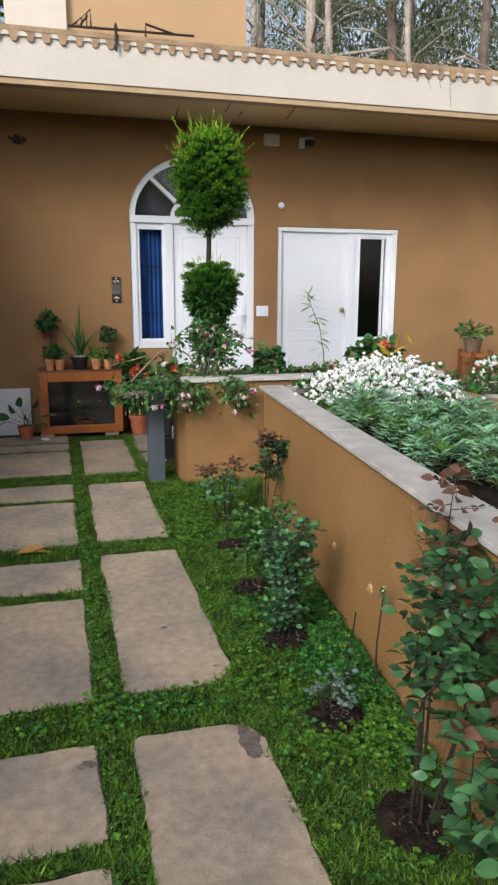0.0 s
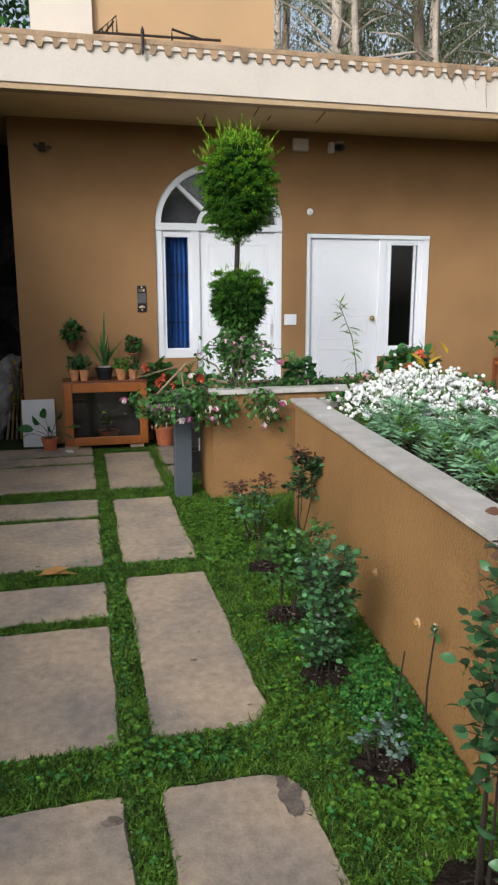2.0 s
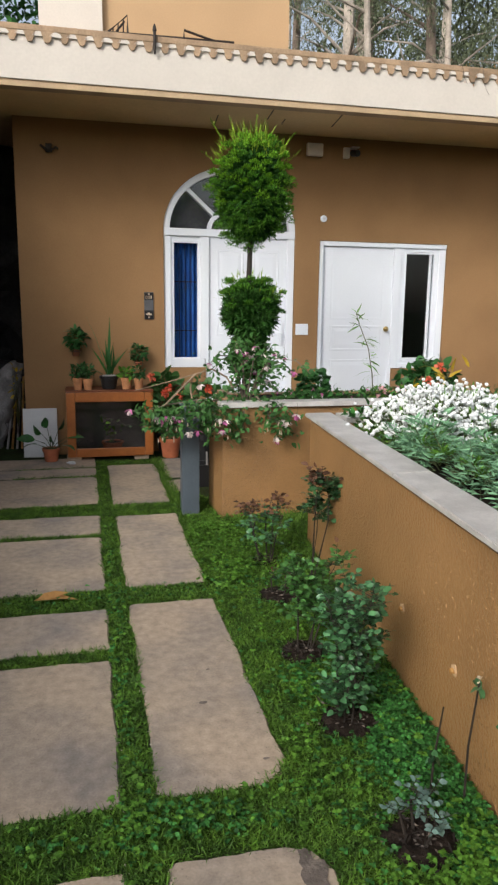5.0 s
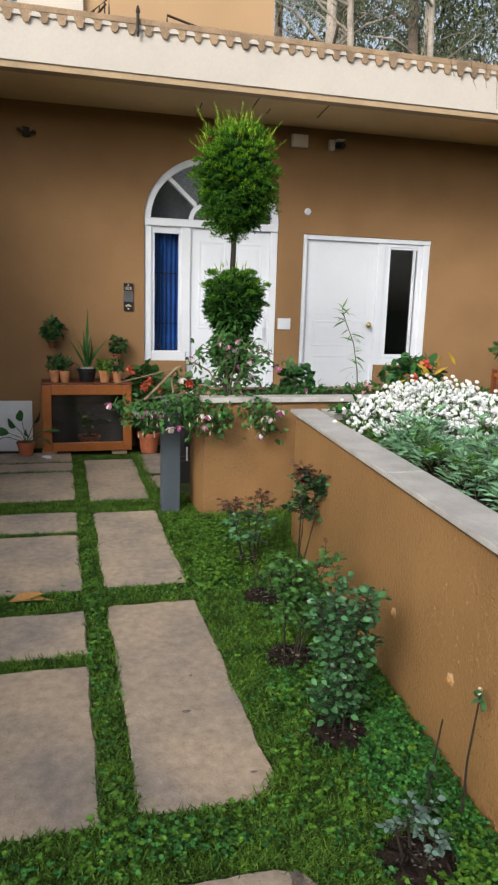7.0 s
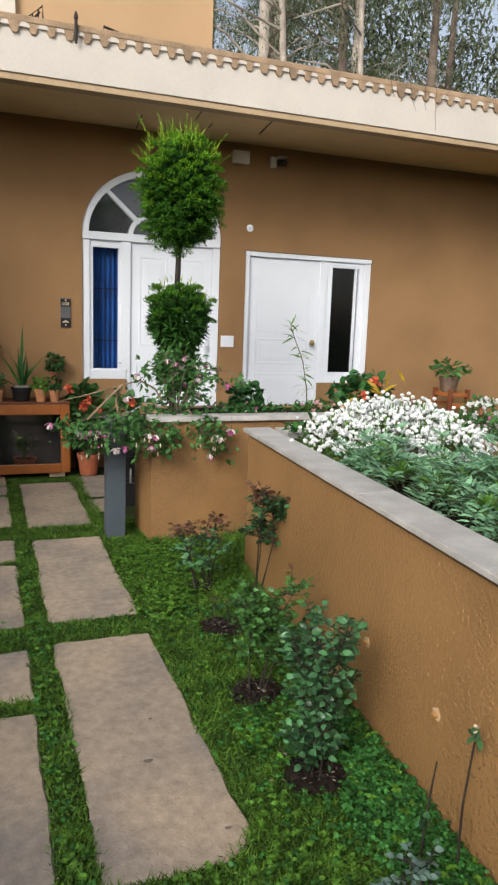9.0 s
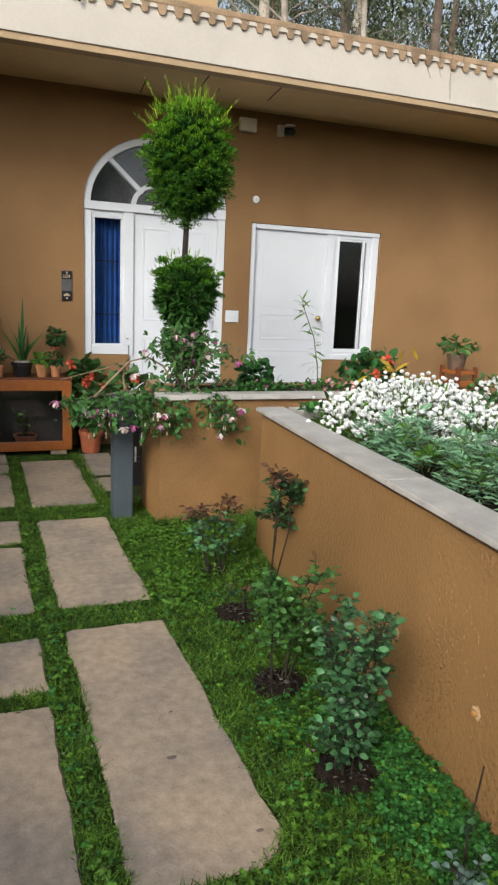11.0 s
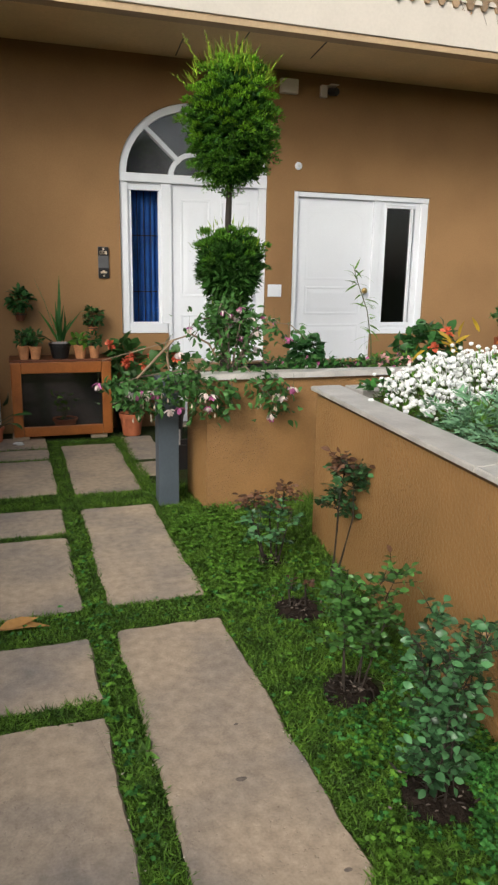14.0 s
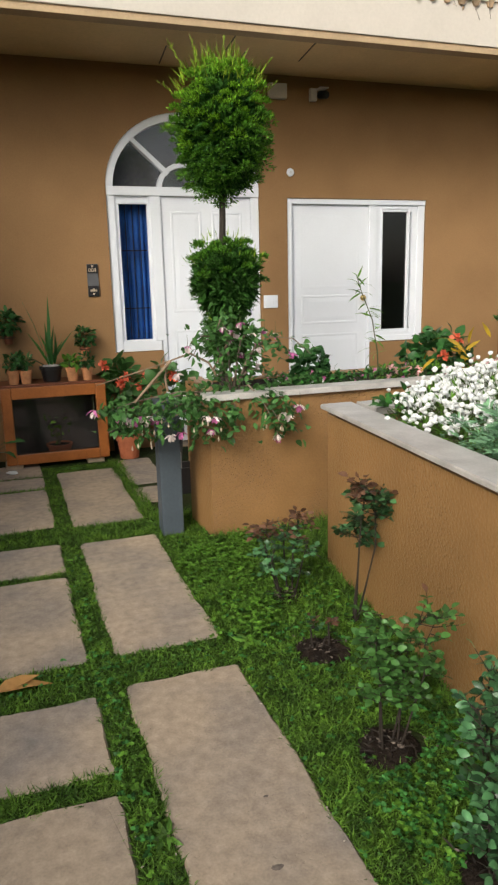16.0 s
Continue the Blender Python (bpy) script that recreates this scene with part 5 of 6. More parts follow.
def white_flowers():
    """Mounded white bedding: each plant has leaves, stems and many round heads."""
    rng = np.random.default_rng(61)
    protos, balls = [], []
    for v in range(4):
        bm = bmesh.new()
        bmesh.ops.create_icosphere(bm, subdivisions=2, radius=0.0135)
        for w in bm.verts:
            w.co *= 1 + 0.5 * noise.noise(w.co * 170 + Vector((v * 7, 0, 0)))
            w.co.z *= 0.85
        balls.append(mesh_of("flower_head", bm, BLOOM))
    tall = (0.12, 0.18, 0.24, 0.30, 0.345)
    for v, z in enumerate(tall):
        t = thing("white_flower", "bushy plant covered in round white flower heads", "flower", (1.7, 4.2, 0.715), group="white flowers in the planter")
        n = 23 + 4 * v
        heads = np.c_[rng.normal(0, 0.06, n), rng.normal(0, 0.06, n), z + rng.normal(0, 0.016, n) - 0.022 * v * np.abs(rng.normal(0, 1, n))]
        for k, h in enumerate(heads):
            ob = new("flower_head", balls[(k + v) % 4])
            ob.parent = t
            ob.matrix_basis = pose(*h, *rng.uniform(-40, 40, 3)) @ Matrix.Scale(rng.uniform(0.65, 1.1), 4)
        stems(t, [tuple(h) for h in heads], 0.0022, rng=random.Random(v))
        b, d = ball_points(rng, 110, (0, 0, z * 0.5), (0.1, 0.1, z * 0.45), 0.2)
        leaves("foliage", LIME, b, d + [0, 0, 0.3], 0.045, 0.012, t, LANCE, 0.2, v)
        protos.append(t)
    used = set()
    for i in range(12):
        for j in range(13):
            x, y = 1.40 + 0.092 * i + rng.uniform(-0.03, 0.03), 3.46 + 0.098 * j + rng.uniform(-0.03, 0.03)
            up = mound(x, y)
            if x < face_x(y) + (0.3 if y > 4.25 else 0.25) or y < white_edge(x) or y > 4.58 or not up:
                continue
            v = min(4, max(0, round((0.09 + 0.265 * up - 0.12) / 0.06)))
            m = pose(x, y, 0.715, rng.uniform(-5, 5), rng.uniform(-5, 5), rng.uniform(0, 360))
            if v in used:
                copy_thing(protos[v], m)
            else:
                protos[v].matrix_basis = m
                used.add(v)


def cut_leaf_plants():
    """Leafy plants with fern-like cut leaves."""
    rng = np.random.default_rng(71)
    protos = []
    for v in range(4):
        t = thing("marigold_plant", "leafy marigold with deeply cut green leaves", "plant", (2.0, 2.0 + 0.3 * v, 0.715), group="marigolds in the planter")
        base, way, ln = [], [], []
        bm = bmesh.new()
        for k in range(22):
            a = rng.uniform(0, 6.2832)
            el = rng.uniform(0.05, 1.0)
            out = np.array((math.cos(a) * math.cos(el), math.sin(a) * math.cos(el), math.sin(el)))
            root = np.array((0, 0, rng.uniform(0.02, 0.14))) + out * 0.03
            L = rng.uniform(0.09, 0.15)
            side = np.cross(out, [0, 0, 1])
            side /= np.linalg.norm(side)
            tip = root + out * L - np.array([0, 0, 0.25 * L])
            tube(bm, [root, (root + tip) / 2 + [0, 0, 0.02], tip], [0.0025, 0.002, 0.001], 4)
            for f in (0.24, 0.42, 0.60, 0.77, 0.92):
                p = root + out * L * f + np.array([0, 0, 0.08 * math.sin(3.1 * f) * L * 3 - 0.25 * L * f * f])
                for s in (-1, 1):
                    base.append(p)
                    way.append(side * s + out * 0.75 + [0, 0, rng.normal(0.05, 0.12)])
                    ln.append((0.062 - 0.03 * abs(f - 0.5)) * L / 0.12)
            base.append(tip)
            way.append(out + [0, 0, -0.2])
            ln.append(0.05)
        leaves("foliage", MARIGOLD, base, way, np.array(ln) * 0.85, np.array(ln) * 0.215, t, LANCE, 0.12, v)
        q = rng.normal(0, 1, (34, 3)) * [1, 1, 0.4] + [0, 0, 0.9]
        leaves("young_foliage", LIME, q * 0.012 + [0, 0, 0.13], q, 0.055, 0.012, t, LANCE, 0.2, v)
        part("stem", bm, STEM_GREEN, t)
        protos.append(t)
    k = 0
    for i in range(8):
        for j in range(18):
            x, y = 1.32 + 0.19 * i + rng.uniform(-0.05, 0.05), 1.1 + 0.2 * j + rng.uniform(-0.05, 0.05)
            if x < face_x(y) + 0.3 or x > 2.5 or (x > 2.2 and y > 3.3) or y > 4.3 or (y > white_edge(x) + 0.03 and (x < 2.0 or mound(x, y))):
                continue
            m = pose(x, y, 0.68, rng.uniform(-10, 10), rng.uniform(-10, 10), rng.uniform(0, 360)) @ Matrix.Scale(rng.uniform(0.9, 1.18) * (0.68 if x > 2.15 and y > 3.2 else 1.0), 4)
            copy_thing(protos[k % 4], m) if k >= 4 else setattr(protos[k], "matrix_basis", m)
            k += 1


white_flowers()
cut_leaf_plants()


# ---- roses along the planter foot ----
def soil_patch(t, r, seed):
    rng = random.Random(seed)
    bm = bmesh.new()
    rings = []
    for q, z in ((1.0, -0.03), (0.92, -0.004), (0.6, 0.008), (0.2, 0.004)):
        rings.append([bm.verts.new((r * q * rng.uniform(0.85, 1.1) * math.cos(k * 0.3927), r * q * rng.uniform(0.85, 1.1) * math.sin(k * 0.3927), z + rng.uniform(-0.006, 0.016))) for k in range(16)])
    for a, b in zip(rings, rings[1:]):
        for k in range(16):
            bm.faces.new((a[k], a[(k + 1) % 16], b[(k + 1) % 16], b[k]))
    bm.faces.new(rings[-1])
    soil = part("soil_patch", bm, SOIL, t)
    g = np.random.default_rng(seed)
    n = 60
    p = np.c_[g.normal(0, r * 0.4, n), g.normal(0, r * 0.4, n), np.full(n, 0.024)]
    ob = leaves("mulch", STEM, p[:30], g.normal(0, 1, (30, 3)) * [1, 1, 0.15] + [0, 0, 0.1], g.uniform(0.02, 0.06, 30), 0.008, soil, LANCE, 0, seed)
    tagged(ob, kind="stuff")
    ob = leaves("litter", MUD, p[30:], g.normal(0, 1, (30, 3)) * [1, 1, 0.2], 0.015, 0.007, soil, OVAL, 0, seed)
    tagged(ob, kind="stuff")


def rose(label, at, height, spread, n, size, mats, seed, low=0.3, canes=4, patch=0.13, red=0.12, lean=(0, 0), root=0.035, thick=1.0):
    """A rose bush: canes from a bare soil patch, side shoots, sprays of oval leaflets."""
    rng = np.random.default_rng(seed)
    t = thing("rose_bush", label, "rose", at, group="roses along the planter")
    if patch:
        soil_patch(t, patch, seed)
    bm = bmesh.new()
    base, way = [], []
    for c in range(canes):
        a = 6.2832 * c / canes + rng.uniform(-0.5, 0.5)
        top = Vector((math.cos(a) * spread * rng.uniform(0.4, 0.9) + lean[0], math.sin(a) * spread * rng.uniform(0.4, 0.9) + lean[1], height * rng.uniform(0.6, 1.0)))
        foot = Vector((math.cos(a) * root, math.sin(a) * root, -0.01))
        mid = foot.lerp(top, 0.55) + Vector((rng.normal(0, 0.02), rng.normal(0, 0.02), 0.03))
        pts = [foot, foot.lerp(mid, 0.5), mid, mid.lerp(top, 0.5) + Vector((rng.normal(0, 0.012), rng.normal(0, 0.012), 0)), top]
        tube(bm, pts, [thick * r for r in (0.0052, 0.0045, 0.0035, 0.0023, 0.0013)], 6)
        for k in range(n // canes // 5):
            f = low * 4 + (4 - low * 4) * rng.random()
            i = min(3, int(f))
            p = np.array(pts[i].lerp(pts[i + 1], f - i))
            out = rng.normal(0, 1, 3) * [1, 1, 0.35] + [0, 0, 0.3]
            out /= np.linalg.norm(out)
            L = size * rng.uniform(1.2, 2.4)
            tip = p + out * L
            tube(bm, [p, tip], [0.0018, 0.001], 4)
            side = np.cross(out, [0, 0, 1])
            side /= np.linalg.norm(side)
            for g, s in ((1.0, 0), (0.72, 1), (0.72, -1), (0.38, 1), (0.38, -1)):
                base.append(p + out * L * g)
                way.append((out * (1 if s == 0 else 0.45) + side * s + rng.normal(0, 0.18, 3)) * [1, 1, 0.6] + [0, 0, 0.08])
    part("cane", bm, STEM, t)
    base, way = np.array(base), np.array(way)
    z = base[:, 2] / height
    is_red = (z + rng.normal(0, 0.05, len(z))) > 1 - red
    for mat, some, name in ((mats[0], ~is_red, "foliage"), (ROSE_RED, is_red, "young_foliage")):
        if some.any():
            k = int(some.sum())
            s = size * rng.uniform(0.65, 1.15, k)
            leaves(name, mat, base[some], way[some], s, s * 0.68, t, OVAL, 0.12, seed, tilt=0.8)
    return t


rose("small rose bush with reddish young leaves", (0.92, 4.46, 0), 0.44, 0.15, 360, 0.036, (ROSE_BLUE,), 101, 0.3, 5, 0.09, 0.3)
rose("standard rose with a rounded head on a bare stem", (1.10, 4.12, 0), 0.63, 0.10, 380, 0.042, (ROSE,), 103, 0.74, 3, 0.0, 0.03, (0.03, -0.02), 0.01)
rose("tiny rose shoot in a bare soil patch", (0.86, 3.94, 0), 0.16, 0.06, 30, 0.03, (ROSE_BLUE,), 105, 0.5, 2, 0.12, 0.3)
rose("green rose bush beside bare soil", (0.80, 3.31, 0), 0.48, 0.15, 620, 0.034, (ROSE_GREEN,), 107, 0.3, 5, 0.11, -0.04, (0.06, 0.02), 0.03, 0.75)
rose("taller rose bush with pale blue-green leaves", (0.80, 2.77, 0), 0.72, 0.135, 1000, 0.033, (ROSE_BLUE,), 118, 0.1, 5, 0.12, -0.06, (0.02, 0), 0.03, 0.8)
rose("low rose sprout with bluish leaves in bare soil", (0.79, 2.16, 0), 0.17, 0.1, 130, 0.023, (ROSE_GREY,), 110, 0.3, 4, 0.13, -0.1)
rose("tall rose bush with bronze young leaves", (0.84, 1.63, 0), 1.06, 0.22, 880, 0.045, (ROSE,), 111, 0.36, 5, 0.14, 0.22, (0.14, -0.02))
rose("leafy rose bush with large leaves and bare soil", (0.80, 1.18, 0), 0.60, 0.2, 330, 0.056, (ROSE_BLUE,), 113, 0.35, 5, 0.12, 0.07, (0.02, 0.0))


def slab_litter():
    for x, y, r, s in ((0.30, 3.0, 0.012, 1), (-0.08, 2.12, 0.022, 2), (0.45, 2.62, 0.007, 3), (0.36, 3.25, 0.005, 4)):
        t = thing("clod", "small dark clod of earth on the slab", "clod", (x, y, 0.0), group="clods on the slabs")
        bm = bmesh.new()
        bmesh.ops.create_icosphere(bm, subdivisions=2, radius=r)
        for v in bm.verts:
            v.co = Vector((v.co.x * 1.5, v.co.y * 0.9, v.co.z * 0.35)) * (1 + 0.6 * noise.noise(v.co * 70 + Vector((s, 0, 0))))
        part("lump", bm, MUD, t)
    bm = bmesh.new()
    ring = []
    for k in range(40):
        a = k * 6.2832 / 40
        r = 1 + 0.5 * noise.noise(Vector((math.cos(a) * 1.6, math.sin(a) * 1.6, 2))) + 0.25 * noise.noise(Vector((math.cos(a) * 6, math.sin(a) * 6, 5)))
        ring.append(bm.verts.new((0.455 + 0.035 * r * math.cos(a), 2.10 + 0.085 * r * math.sin(a), 0.0045)))
    bm.faces.new(ring)
    tagged(part("mud_smear", bm, MUD), "dried grey mud smear on the slab corner", "mud", kind="stuff")


slab_litter()


def pruned_cane():
    t = thing("pruned_rose", "bare pruned rose cane with a spent flower", "rose", (0.99, 2.27, 0), group="roses along the planter")
    bm = bmesh.new()
    tube(bm, [(0, 0, -0.02), (0.0, 0.0, 0.2), (0.015, -0.01, 0.42)], [0.004, 0.0035, 0.003], 6)
    tube(bm, [(-0.1, 0.03, -0.02), (-0.095, 0.03, 0.15), (-0.08, 0.02, 0.33)], [0.004, 0.0035, 0.0025], 6)
    part("cane", bm, STEM, t)
    rng = np.random.default_rng(9)
    leaves("spent_flower", PETAL_C, np.repeat([(0.016, -0.01, 0.425)], 9, 0), rng.normal(0, 1, (9, 3)) + [0, 0, 0.3], 0.015, 0.011, t, seed=2)
    leaves("foliage", ROSE_BLUE, [(0.015, -0.01, 0.4)] * 6 + [(-0.095, 0.03, 0.16)] * 6, rng.normal(0, 1, (12, 3)), 0.035, 0.024, t, seed=4)


pruned_cane()


# ---- vine on the eave ----
def eave_vine():
    t = thing("dry_vine", "thin dry vine hanging over the eave", "vine", (3.45, EAVE_Y - 0.09, 3.62))
    for k, (x, dz, dx) in enumerate(((0, -0.2, 0.05), (0.16, -0.18, 0.02), (0.28, -0.34, 0.02), (0.42, -0.1, -0.03), (-0.2, -0.12, 0.04))):
        bm = bmesh.new()
        tube(bm, [(x - 0.1, 0.1, 0.12), (x, -0.04, 0.02), (x + dx, -0.012, dz * 0.6), (x + dx * 2, -0.008, dz)], [0.003, 0.0026, 0.002, 0.0014], 5)
        part("tendril", bm, BARK, t)
    rng = np.random.default_rng(3)
    n = 70
    p = np.c_[rng.uniform(-0.3, 0.55, n), rng.uniform(-0.03, 0.06, n), rng.normal(-0.02, 0.06, n)]
    leaves("foliage", DRY, p, rng.normal(0, 1, (n, 3)), 0.03, 0.014, t, LANCE, 0.2, 4)


eave_vine()


# ---- trees beyond the house ----
def gum_tree(at, height, seed, lean=(0.0, 0.0), n=2600, bark=None, crown_low=0.35, spread=2.6):
    rng = np.random.default_rng(seed)
    t = thing("eucalyptus_tree", "tall eucalyptus with peeling pale bark and thin drooping leaves", "tree", at, group="trees beyond the roof")
    bm = bmesh.new()
    trunk = [Vector((lean[0] * f * f * height + 0.12 * math.sin(5 * f + seed), lean[1] * f * height, height * f)) for f in map(float, np.linspace(0, 1, 9))]
    tube(bm, trunk, list(np.linspace(0.24, 0.05, 9)), 10)
    part("trunk", bm, bark or BARK, t)
    base, way = [], []
    for k in range(22):
        f = rng.uniform(crown_low, 0.98)
        i = min(7, int(f * 8))
        p = trunk[i].lerp(trunk[i + 1], f * 8 - i)
        a = rng.uniform(0, 6.2832)
        L = spread * rng.uniform(0.4, 1.0) * (1.15 - f * 0.6)
        tip = p + Vector((math.cos(a) * L, math.sin(a) * L, L * rng.uniform(0.1, 0.8)))
        mid = p.lerp(tip, 0.5) + Vector((rng.normal(0, 0.15), rng.normal(0, 0.15), 0.2))
        limb = bmesh.new()
        tube(limb, [p, mid, tip], [0.07 * (1.2 - f), 0.045 * (1.2 - f), 0.01], 6)
        limb = part("limb", limb, BARK_PALE if k % 3 else BARK, t)
        for c in range(5):
            q = np.array(mid.lerp(tip, rng.uniform(0, 1.1)))
            m = n // 30
            base.append(q + rng.normal(0, 0.34, (m, 3)) * [1, 1, 0.7])
            way.append(rng.normal(0, 0.6, (m, 3)) + [0, 0, -0.6])
    base, way = np.concatenate(base), np.concatenate(way)
    leaves("crown", GUM, base, way, rng.uniform(0.07, 0.15, len(base)), rng.uniform(0.018, 0.035, len(base)), t, LANCE, 0.1, seed)
    return t


def bare_tree(at, height, seed, lean):
    rng = np.random.default_rng(seed)
    t = thing("bare_tree", "pale leafless dead tree with crooked limbs", "tree", at, group="trees beyond the roof")
    bm = bmesh.new()
    trunk = [Vector((lean * f * height + 0.2 * math.sin(6 * f + seed), 0, height * f)) for f in map(float, np.linspace(0, 1, 9))]
    tube(bm, trunk, list(np.linspace(0.15, 0.03, 9)), 8)
    part("trunk", bm, BARK_PALE, t)
    for k in range(12):
        f = rng.uniform(0.45, 0.95)
        i = min(7, int(f * 8))
        p = trunk[i].lerp(trunk[i + 1], f * 8 - i)
        s = rng.choice([-1, 1])
        q = p + Vector((s * rng.uniform(0.5, 1.4), rng.normal(0, 0.4), rng.uniform(-0.1, 0.6)))
        e = q + Vector((s * rng.uniform(0.3, 1.2), rng.normal(0, 0.4), rng.uniform(-0.4, 0.9)))
        limb = bmesh.new()
        tube(limb, [p, q, e], [0.04, 0.028, 0.008], 6)
        part("limb", limb, BARK_PALE, t)


TREES = ((6.6, 19, 16, -0.01, 1500), (8.2, 22, 18, 0.03, 3000), (9.6, 20, 16, -0.02, 2600), (11.4, 23, 18, 0.02, 3000), (13.2, 21, 17, -0.02, 2600), (7.6, 27, 21, 0.0, 2400), (10.4, 28, 22, 0.01, 3600), (14.5, 29, 22, 0.0, 3400), (12.4, 33, 25, 0.0, 3400), (9.4, 34, 25, 0.0, 2600), (16.5, 25, 19, 0.0, 2600))
for k, (x, y, h, ln, n) in enumerate(TREES):
    gum_tree((x, y, -0.05), h, 200 + k, (ln, 0), n, BARK_PALE if k % 3 == 0 else BARK)
bare_tree((6.2, 17.0, -0.05), 13.0, 301, 0.02)
bare_tree((9.0, 17.5, -0.05), 12.0, 302, -0.02)


def leafy_tree(at, height, seed):
    rng = np.random.default_rng(seed)
    t = thing("broadleaf_tree", "dense dark green tree beside the house", "tree", at)
    bm = bmesh.new()
    tube(bm, [(0, 0, 0), (0.1, 0, height * 0.4), (0.0, 0.1, height * 0.8)], [0.18, 0.13, 0.05], 10)
    part("trunk", bm, BARK, t)
    base, way = [], []
    for k in range(60):
        c, d = ball_points(rng, 1, (0, 0, height * 0.72), (1.5, 1.5, height * 0.3), 0.3)
        base.append(c + rng.normal(0, 0.26, (90, 3)))
        way.append(rng.normal(0, 1, (90, 3)) + [0, 0, -0.2])
        if k % 6 == 0:
            limb = bmesh.new()
            tube(limb, [(0.05, 0, height * 0.5), tuple(c[0])], [0.04, 0.01], 5)
            part("limb", limb, BARK, t)
    base, way = np.concatenate(base), np.concatenate(way)
    leaves("crown", BROAD, base, way, rng.uniform(0.1, 0.18, len(base)), 0.07, t, OVAL, 0.2, seed)


def far_wood():
    """The hazy mass of woodland beyond the near trees."""
    rng = np.random.default_rng(77)
    base, way = [], []
    for k in range(520):
        x, y = rng.uniform(14.5, 38), rng.uniform(38, 50)
        top = 19 + 7 * noise.noise(Vector((x * 0.16, 2, 0))) + min(5, (x - 8) * 0.5)
        c = np.array((x, y, rng.uniform(9, max(10, top))))
        base.append(c + rng.normal(0, 0.7, (46, 3)))
        way.append(rng.normal(0, 0.7, (46, 3)) + [0, 0, -0.5])
    base, way = np.concatenate(base), np.concatenate(way)
    ob = leaves("far_wood", GUM, base, way, 0.5, 0.16, None, LANCE, 0.1, 5)
    tagged(ob, "hazy grey-green woodland far beyond the house", "woods", kind="stuff")


far_wood()
leafy_tree((-1.9, 12.3, -0.05), 7.6, 401)
leafy_tree((-4.2, 13.5, -0.05), 8.6, 402)


# ---- grass and low weeds ----
PATCHES = ((0.86, 3.93, 0.105), (0.83, 3.33, 0.105), (0.80, 2.76, 0.1), (0.80, 2.17, 0.1), (0.80, 1.63, 0.11), (0.80, 1.18, 0.09))


def lawn():
    rng = np.random.default_rng(91)
    want, pts = 225000, []
    while sum(len(p) for p in pts) < want:
        q = np.c_[rng.uniform(-0.75, 1.7, 60000), rng.uniform(0.4, 7.6, 60000)]
        x, y = q[:, 0], q[:, 1]
        w = np.clip([0.002 + 0.03 * noise.noise(Vector((a * 9, b * 9, 4))) for a, b in q], -0.004, 0.026)
        keep = ((x < face_x(y) - 0.01) | (y > 4.8)) & ~((x > 0.8) & (y > 5.36))
        keep &= ~((x > 0.6) & (y > 5.95)) & ~((y > 7.45) & (x > -0.3))
        for y0, y1 in RIGHT_ROWS:
            worn = ((y0 == 2.50) & (x - y > 0.516 - 2.50 - 0.12)) | ((y1 == 2.235) & (x + y > 0.516 + 2.235 - 0.12))
            keep &= ~((x > 0.072 + w) & (x < 0.512 - w) & (y > y0 + w) & (y < y1 - w)) | worn
        for y0, y1 in LEFT_ROWS:
            keep &= ~((x < -0.036 - w) & (y > y0 + w) & (y < y1 - w))
        for cx, cy, r in PATCHES:
            keep &= (x - cx) ** 2 + (y - cy) ** 2 > r * r
        keep &= rng.random(len(q)) < np.clip(1.25 - 0.12 * y, 0.45, 1)
        pts.append(q[keep])
    q = np.concatenate(pts)[:want]
    n = len(q)
    patch = np.array([noise.noise(Vector((a * 2.3, b * 2.3, 0))) for a, b in q])
    h = (0.003 + 0.026 * rng.random(n) ** 1.7) * (1 + 0.5 * patch)
    near_wall = np.clip(1 - (face_x(q[:, 1]) - q[:, 0]) / 0.15, 0, 1) + np.clip(1 - (5.38 - q[:, 1]) / 0.2, 0, 1) * (q[:, 0] > 0.8)
    h *= (1 + 0.7 * near_wall) * (1 + 0.9 * np.clip((q[:, 1] - 4.15) / 0.3, 0, 1) * (q[:, 0] > 0.52))
    way = np.c_[rng.normal(0, 0.95, n), rng.normal(0, 0.95, n), np.ones(n)]
    ob = leaves("grass", GRASS, np.c_[q, np.full(n, -0.010)], way, h + 0.013, rng.uniform(0.0028, 0.0058, n), None, BLADE, 0.35, 3)
    tagged(ob, "short mixed lawn grass between the slabs", "grass", kind="stuff")


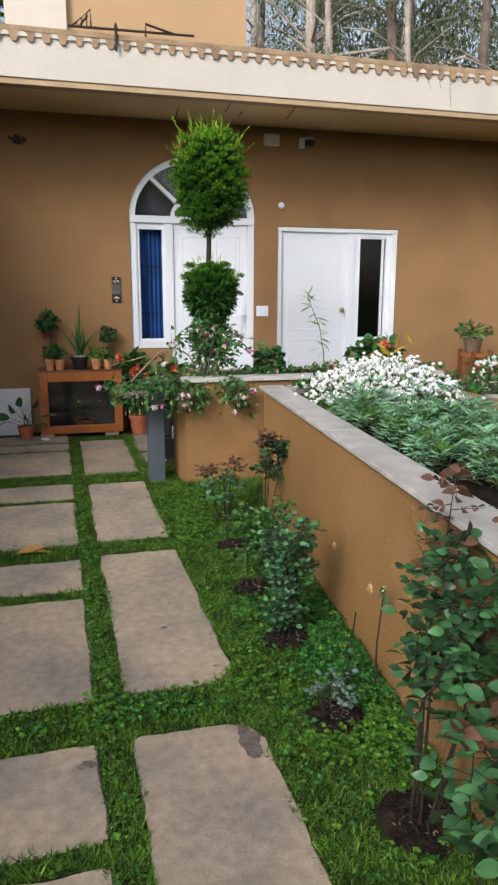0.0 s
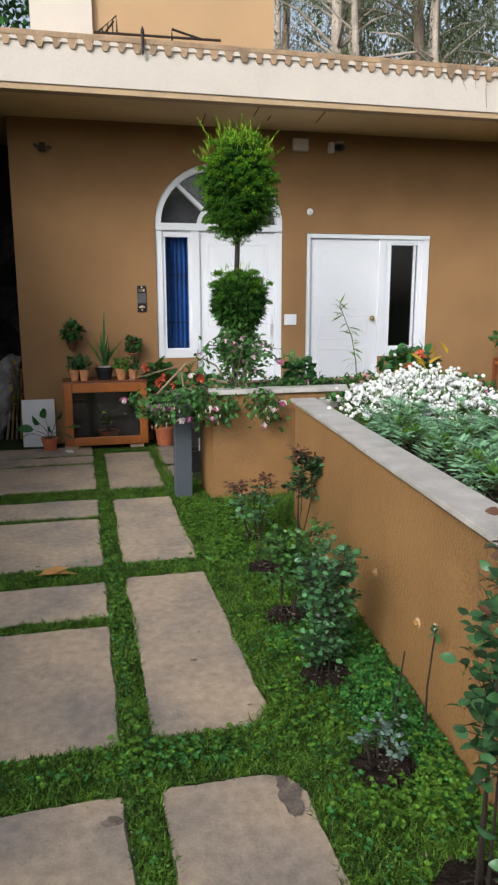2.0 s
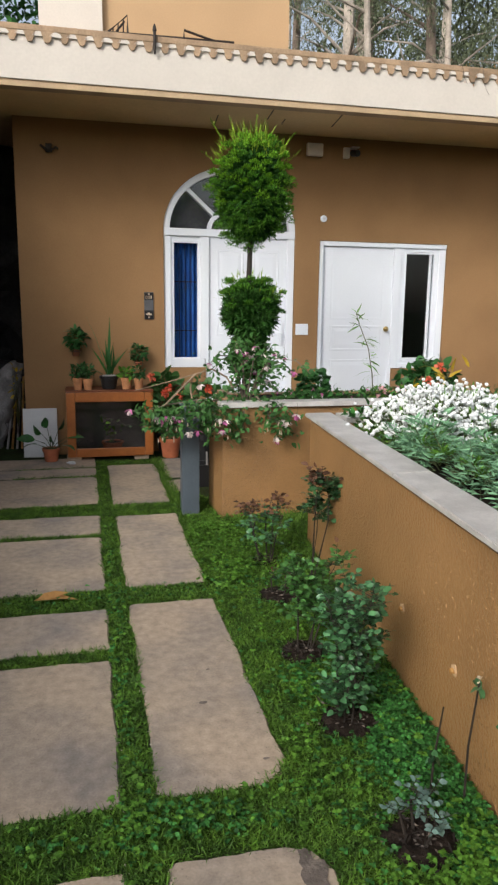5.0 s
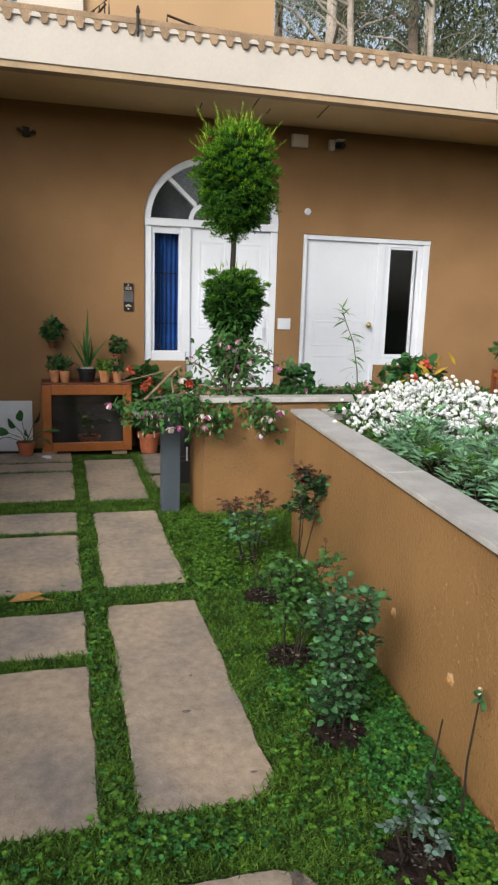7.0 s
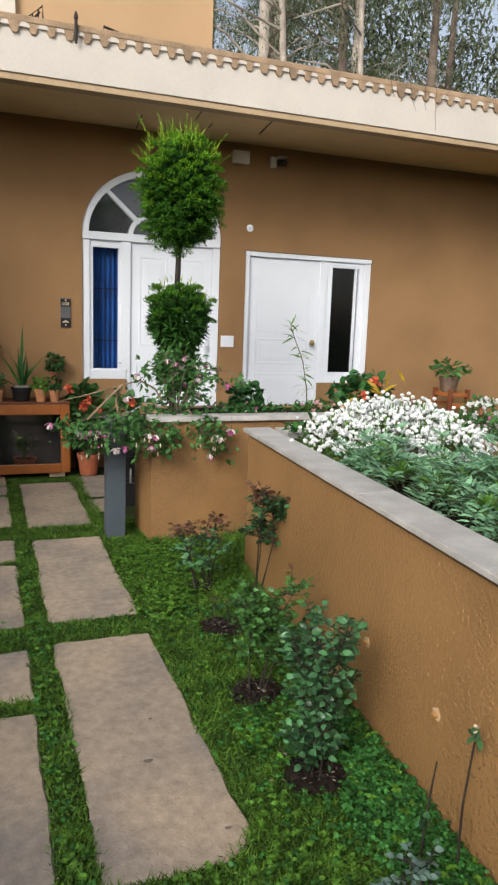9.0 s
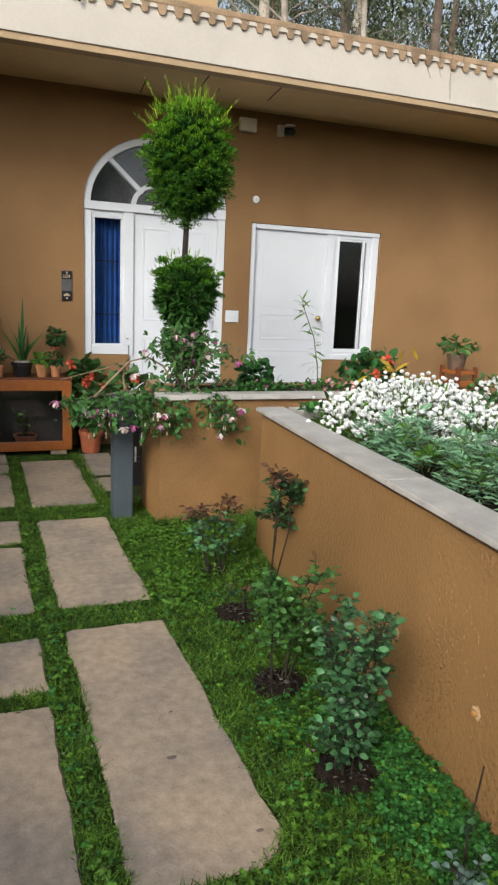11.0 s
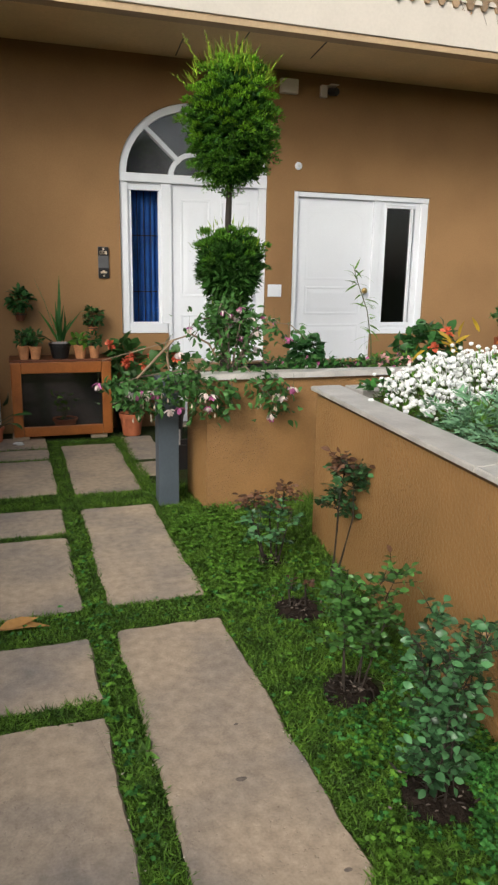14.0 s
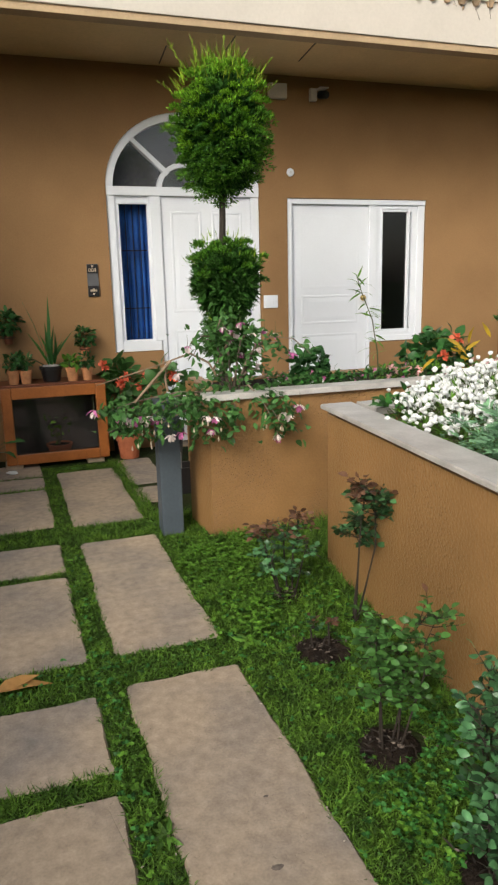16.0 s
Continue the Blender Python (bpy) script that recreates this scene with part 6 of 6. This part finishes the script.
def weeds(name, label, mat, spots, size, seed, petals=3, z=(0.005, 0.035)):
    """Low three-leaved weeds in patches."""
    rng = np.random.default_rng(seed)
    base, way = [], []
    for cx, cy, rx, ry, n in spots:
        p = np.c_[rng.normal(cx, rx, n), rng.normal(cy, ry, n)]
        p = p[(p[:, 0] < face_x(p[:, 1]) - 0.015) & ((p[:, 0] > 0.5) | ((p[:, 0] > -0.04) & (p[:, 0] < 0.06)) | ((p[:, 0] > -0.75) & (((p[:, 1] > 2.25) & (p[:, 1] < 2.48)) | ((p[:, 1] > 0.64) & (p[:, 1] < 0.86)) | ((p[:, 1] > 3.97) & (p[:, 1] < 4.19))))) & (p[:, 1] < 5.34)]
        for sx, sy, r in PATCHES:
            p = p[(p[:, 0] - sx) ** 2 + (p[:, 1] - sy) ** 2 > r * r]
        for x, y in p:
            zz = rng.uniform(*z)
            a0 = rng.uniform(0, 6.28)
            for k in range(petals):
                a = a0 + 6.2832 * k / petals
                base.append((x, y, zz))
                way.append((math.cos(a), math.sin(a), rng.uniform(0.1, 0.5)))
    n = len(base)
    s = size * rng.uniform(0.7, 1.2, n)
    ob = leaves(name, mat, base, way, s, s * 0.85, None, OVAL, 0.2, seed)
    tagged(ob, label, "weeds", kind="stuff")


lawn()
weeds("clover", "dense green clover at the planter foot", CLOVER, ((0.96, 2.5, 0.10, 0.28, 2100), (0.98, 3.1, 0.08, 0.3, 350), (0.72, 3.05, 0.06, 0.1, 90), (0.75, 4.05, 0.12, 0.2, 50), (0.7, 4.7, 0.12, 0.3, 30), (1.05, 4.3, 0.1, 0.3, 50), (0.62, 1.9, 0.05, 0.5, 70), (0.0, 6.3, 0.03, 0.6, 60), (0.0, 3.0, 0.03, 1.6, 120), (-0.1, 2.36, 0.4, 0.06, 70), (-0.1, 4.08, 0.35, 0.06, 50), (0.2, 2.36, 0.12, 0.05, 90), (0.2, 0.75, 0.4, 0.06, 60), (0.85, 3.4, 0.2, 0.9, 160), (0.7, 2.3, 0.15, 0.4, 60)), 0.015, 5)
weeds("lime_weeds", "bright lime weeds among the grass", LIME, ((0.80, 1.97, 0.09, 0.06, 130), (0.98, 2.05, 0.07, 0.12, 150), (0.70, 4.25, 0.08, 0.14, 110), (0.72, 2.95, 0.05, 0.06, 40), (0.95, 1.75, 0.08, 0.15, 90), (0.60, 2.55, 0.06, 0.1, 50), (0.6, 5.0, 0.1, 0.2, 120), (0.85, 3.2, 0.25, 1.2, 200), (0.8, 4.8, 0.2, 0.3, 130), (0.0, 3.5, 0.04, 2.0, 140), (0.1, 2.36, 0.35, 0.06, 110), (1.0, 2.6, 0.12, 0.5, 110)), 0.0145, 6, 4, (0.01, 0.05))
weeds("mat_weeds", "low creeping weeds matted through the grass", MAT_WEED, ((0.72, 3.4, 0.22, 1.0, 1000), (0.75, 4.8, 0.25, 0.5, 250), (0.02, 3.0, 0.022, 1.6, 500), (0.02, 5.5, 0.022, 0.9, 200), (-0.1, 2.36, 0.45, 0.06, 300), (-0.1, 4.08, 0.4, 0.055, 240), (0.3, 2.36, 0.3, 0.06, 200), (0.3, 4.08, 0.3, 0.055, 130), (0.2, 0.75, 0.45, 0.06, 200), (0.7, 1.9, 0.14, 0.5, 350)), 0.0085, 8, 4, (-0.008, 0.012))

weeds("tall_weeds", "leafy bright green weeds before the planter", LIME, ((0.75, 4.95, 0.14, 0.24, 260), (0.68, 4.4, 0.09, 0.2, 120), (0.95, 5.15, 0.15, 0.1, 110), (1.05, 4.6, 0.08, 0.25, 90)), 0.016, 12, 4, (0.01, 0.05))


def rosettes():
    """Flat-leaved weeds rooted in the joints and at the slab corners."""
    rng = np.random.default_rng(131)
    for x, y, r in ((0.06, 3.2, 0.055), (0.025, 3.72, 0.04), (0.03, 2.62, 0.045), (0.61, 4.12, 0.075), (0.66, 4.22, 0.05), (0.02, 5.3, 0.05), (0.18, 7.33, 0.06), (0.24, 7.30, 0.05), (0.55, 5.72, 0.06), (0.63, 2.32, 0.05), (0.2, 2.40, 0.045), (0.78, 5.26, 0.06), (0.95, 5.27, 0.05)):
        t = thing("weed_rosette", "flat rosette weed rooted in the lawn", "weed", (x, y, -0.004), rng.uniform(0, 360), group="rosette weeds in the lawn")
        n = 12
        a = rng.uniform(0, 6.2832, n)
        way = np.c_[np.cos(a), np.sin(a), rng.uniform(0.25, 0.9, n)]
        leaves("foliage", MAT_WEED, np.c_[np.cos(a) * 0.004, np.sin(a) * 0.004, np.full(n, 0.004)], way, r * rng.uniform(0.7, 1.15, n), r * 0.3, t, LANCE, 0.45, int(x * 100) + 7)
        part("root_crown", turned([(0.006, -0.008), (0.007, 0.002), (0.003, 0.008)], 8), STEM_GREEN, t)


def edge_chips():
    """Pale crumbs of concrete broken from the slab edges."""
    rng = random.Random(15)
    bm = bmesh.new()
    for k in range(40):
        x, y = (-0.034, rng.uniform(1.8, 3.5)) if k % 2 else (rng.choice((0.075, 0.5)), rng.uniform(2.5, 3.9))
        m = Matrix.Translation((x + rng.uniform(-0.012, 0.012), y, 0.003)) @ Matrix.Rotation(rng.uniform(0, 6), 4, "Z") @ Matrix.Diagonal((1.0, 0.5, 0.5, 1))
        bmesh.ops.create_icosphere(bm, subdivisions=1, radius=rng.uniform(0.002, 0.0055), matrix=m)
    tagged(part("concrete_crumbs", bm, CHIP), "pale concrete crumbs along the slab edges", "crumbs", kind="stuff")


rosettes()
edge_chips()
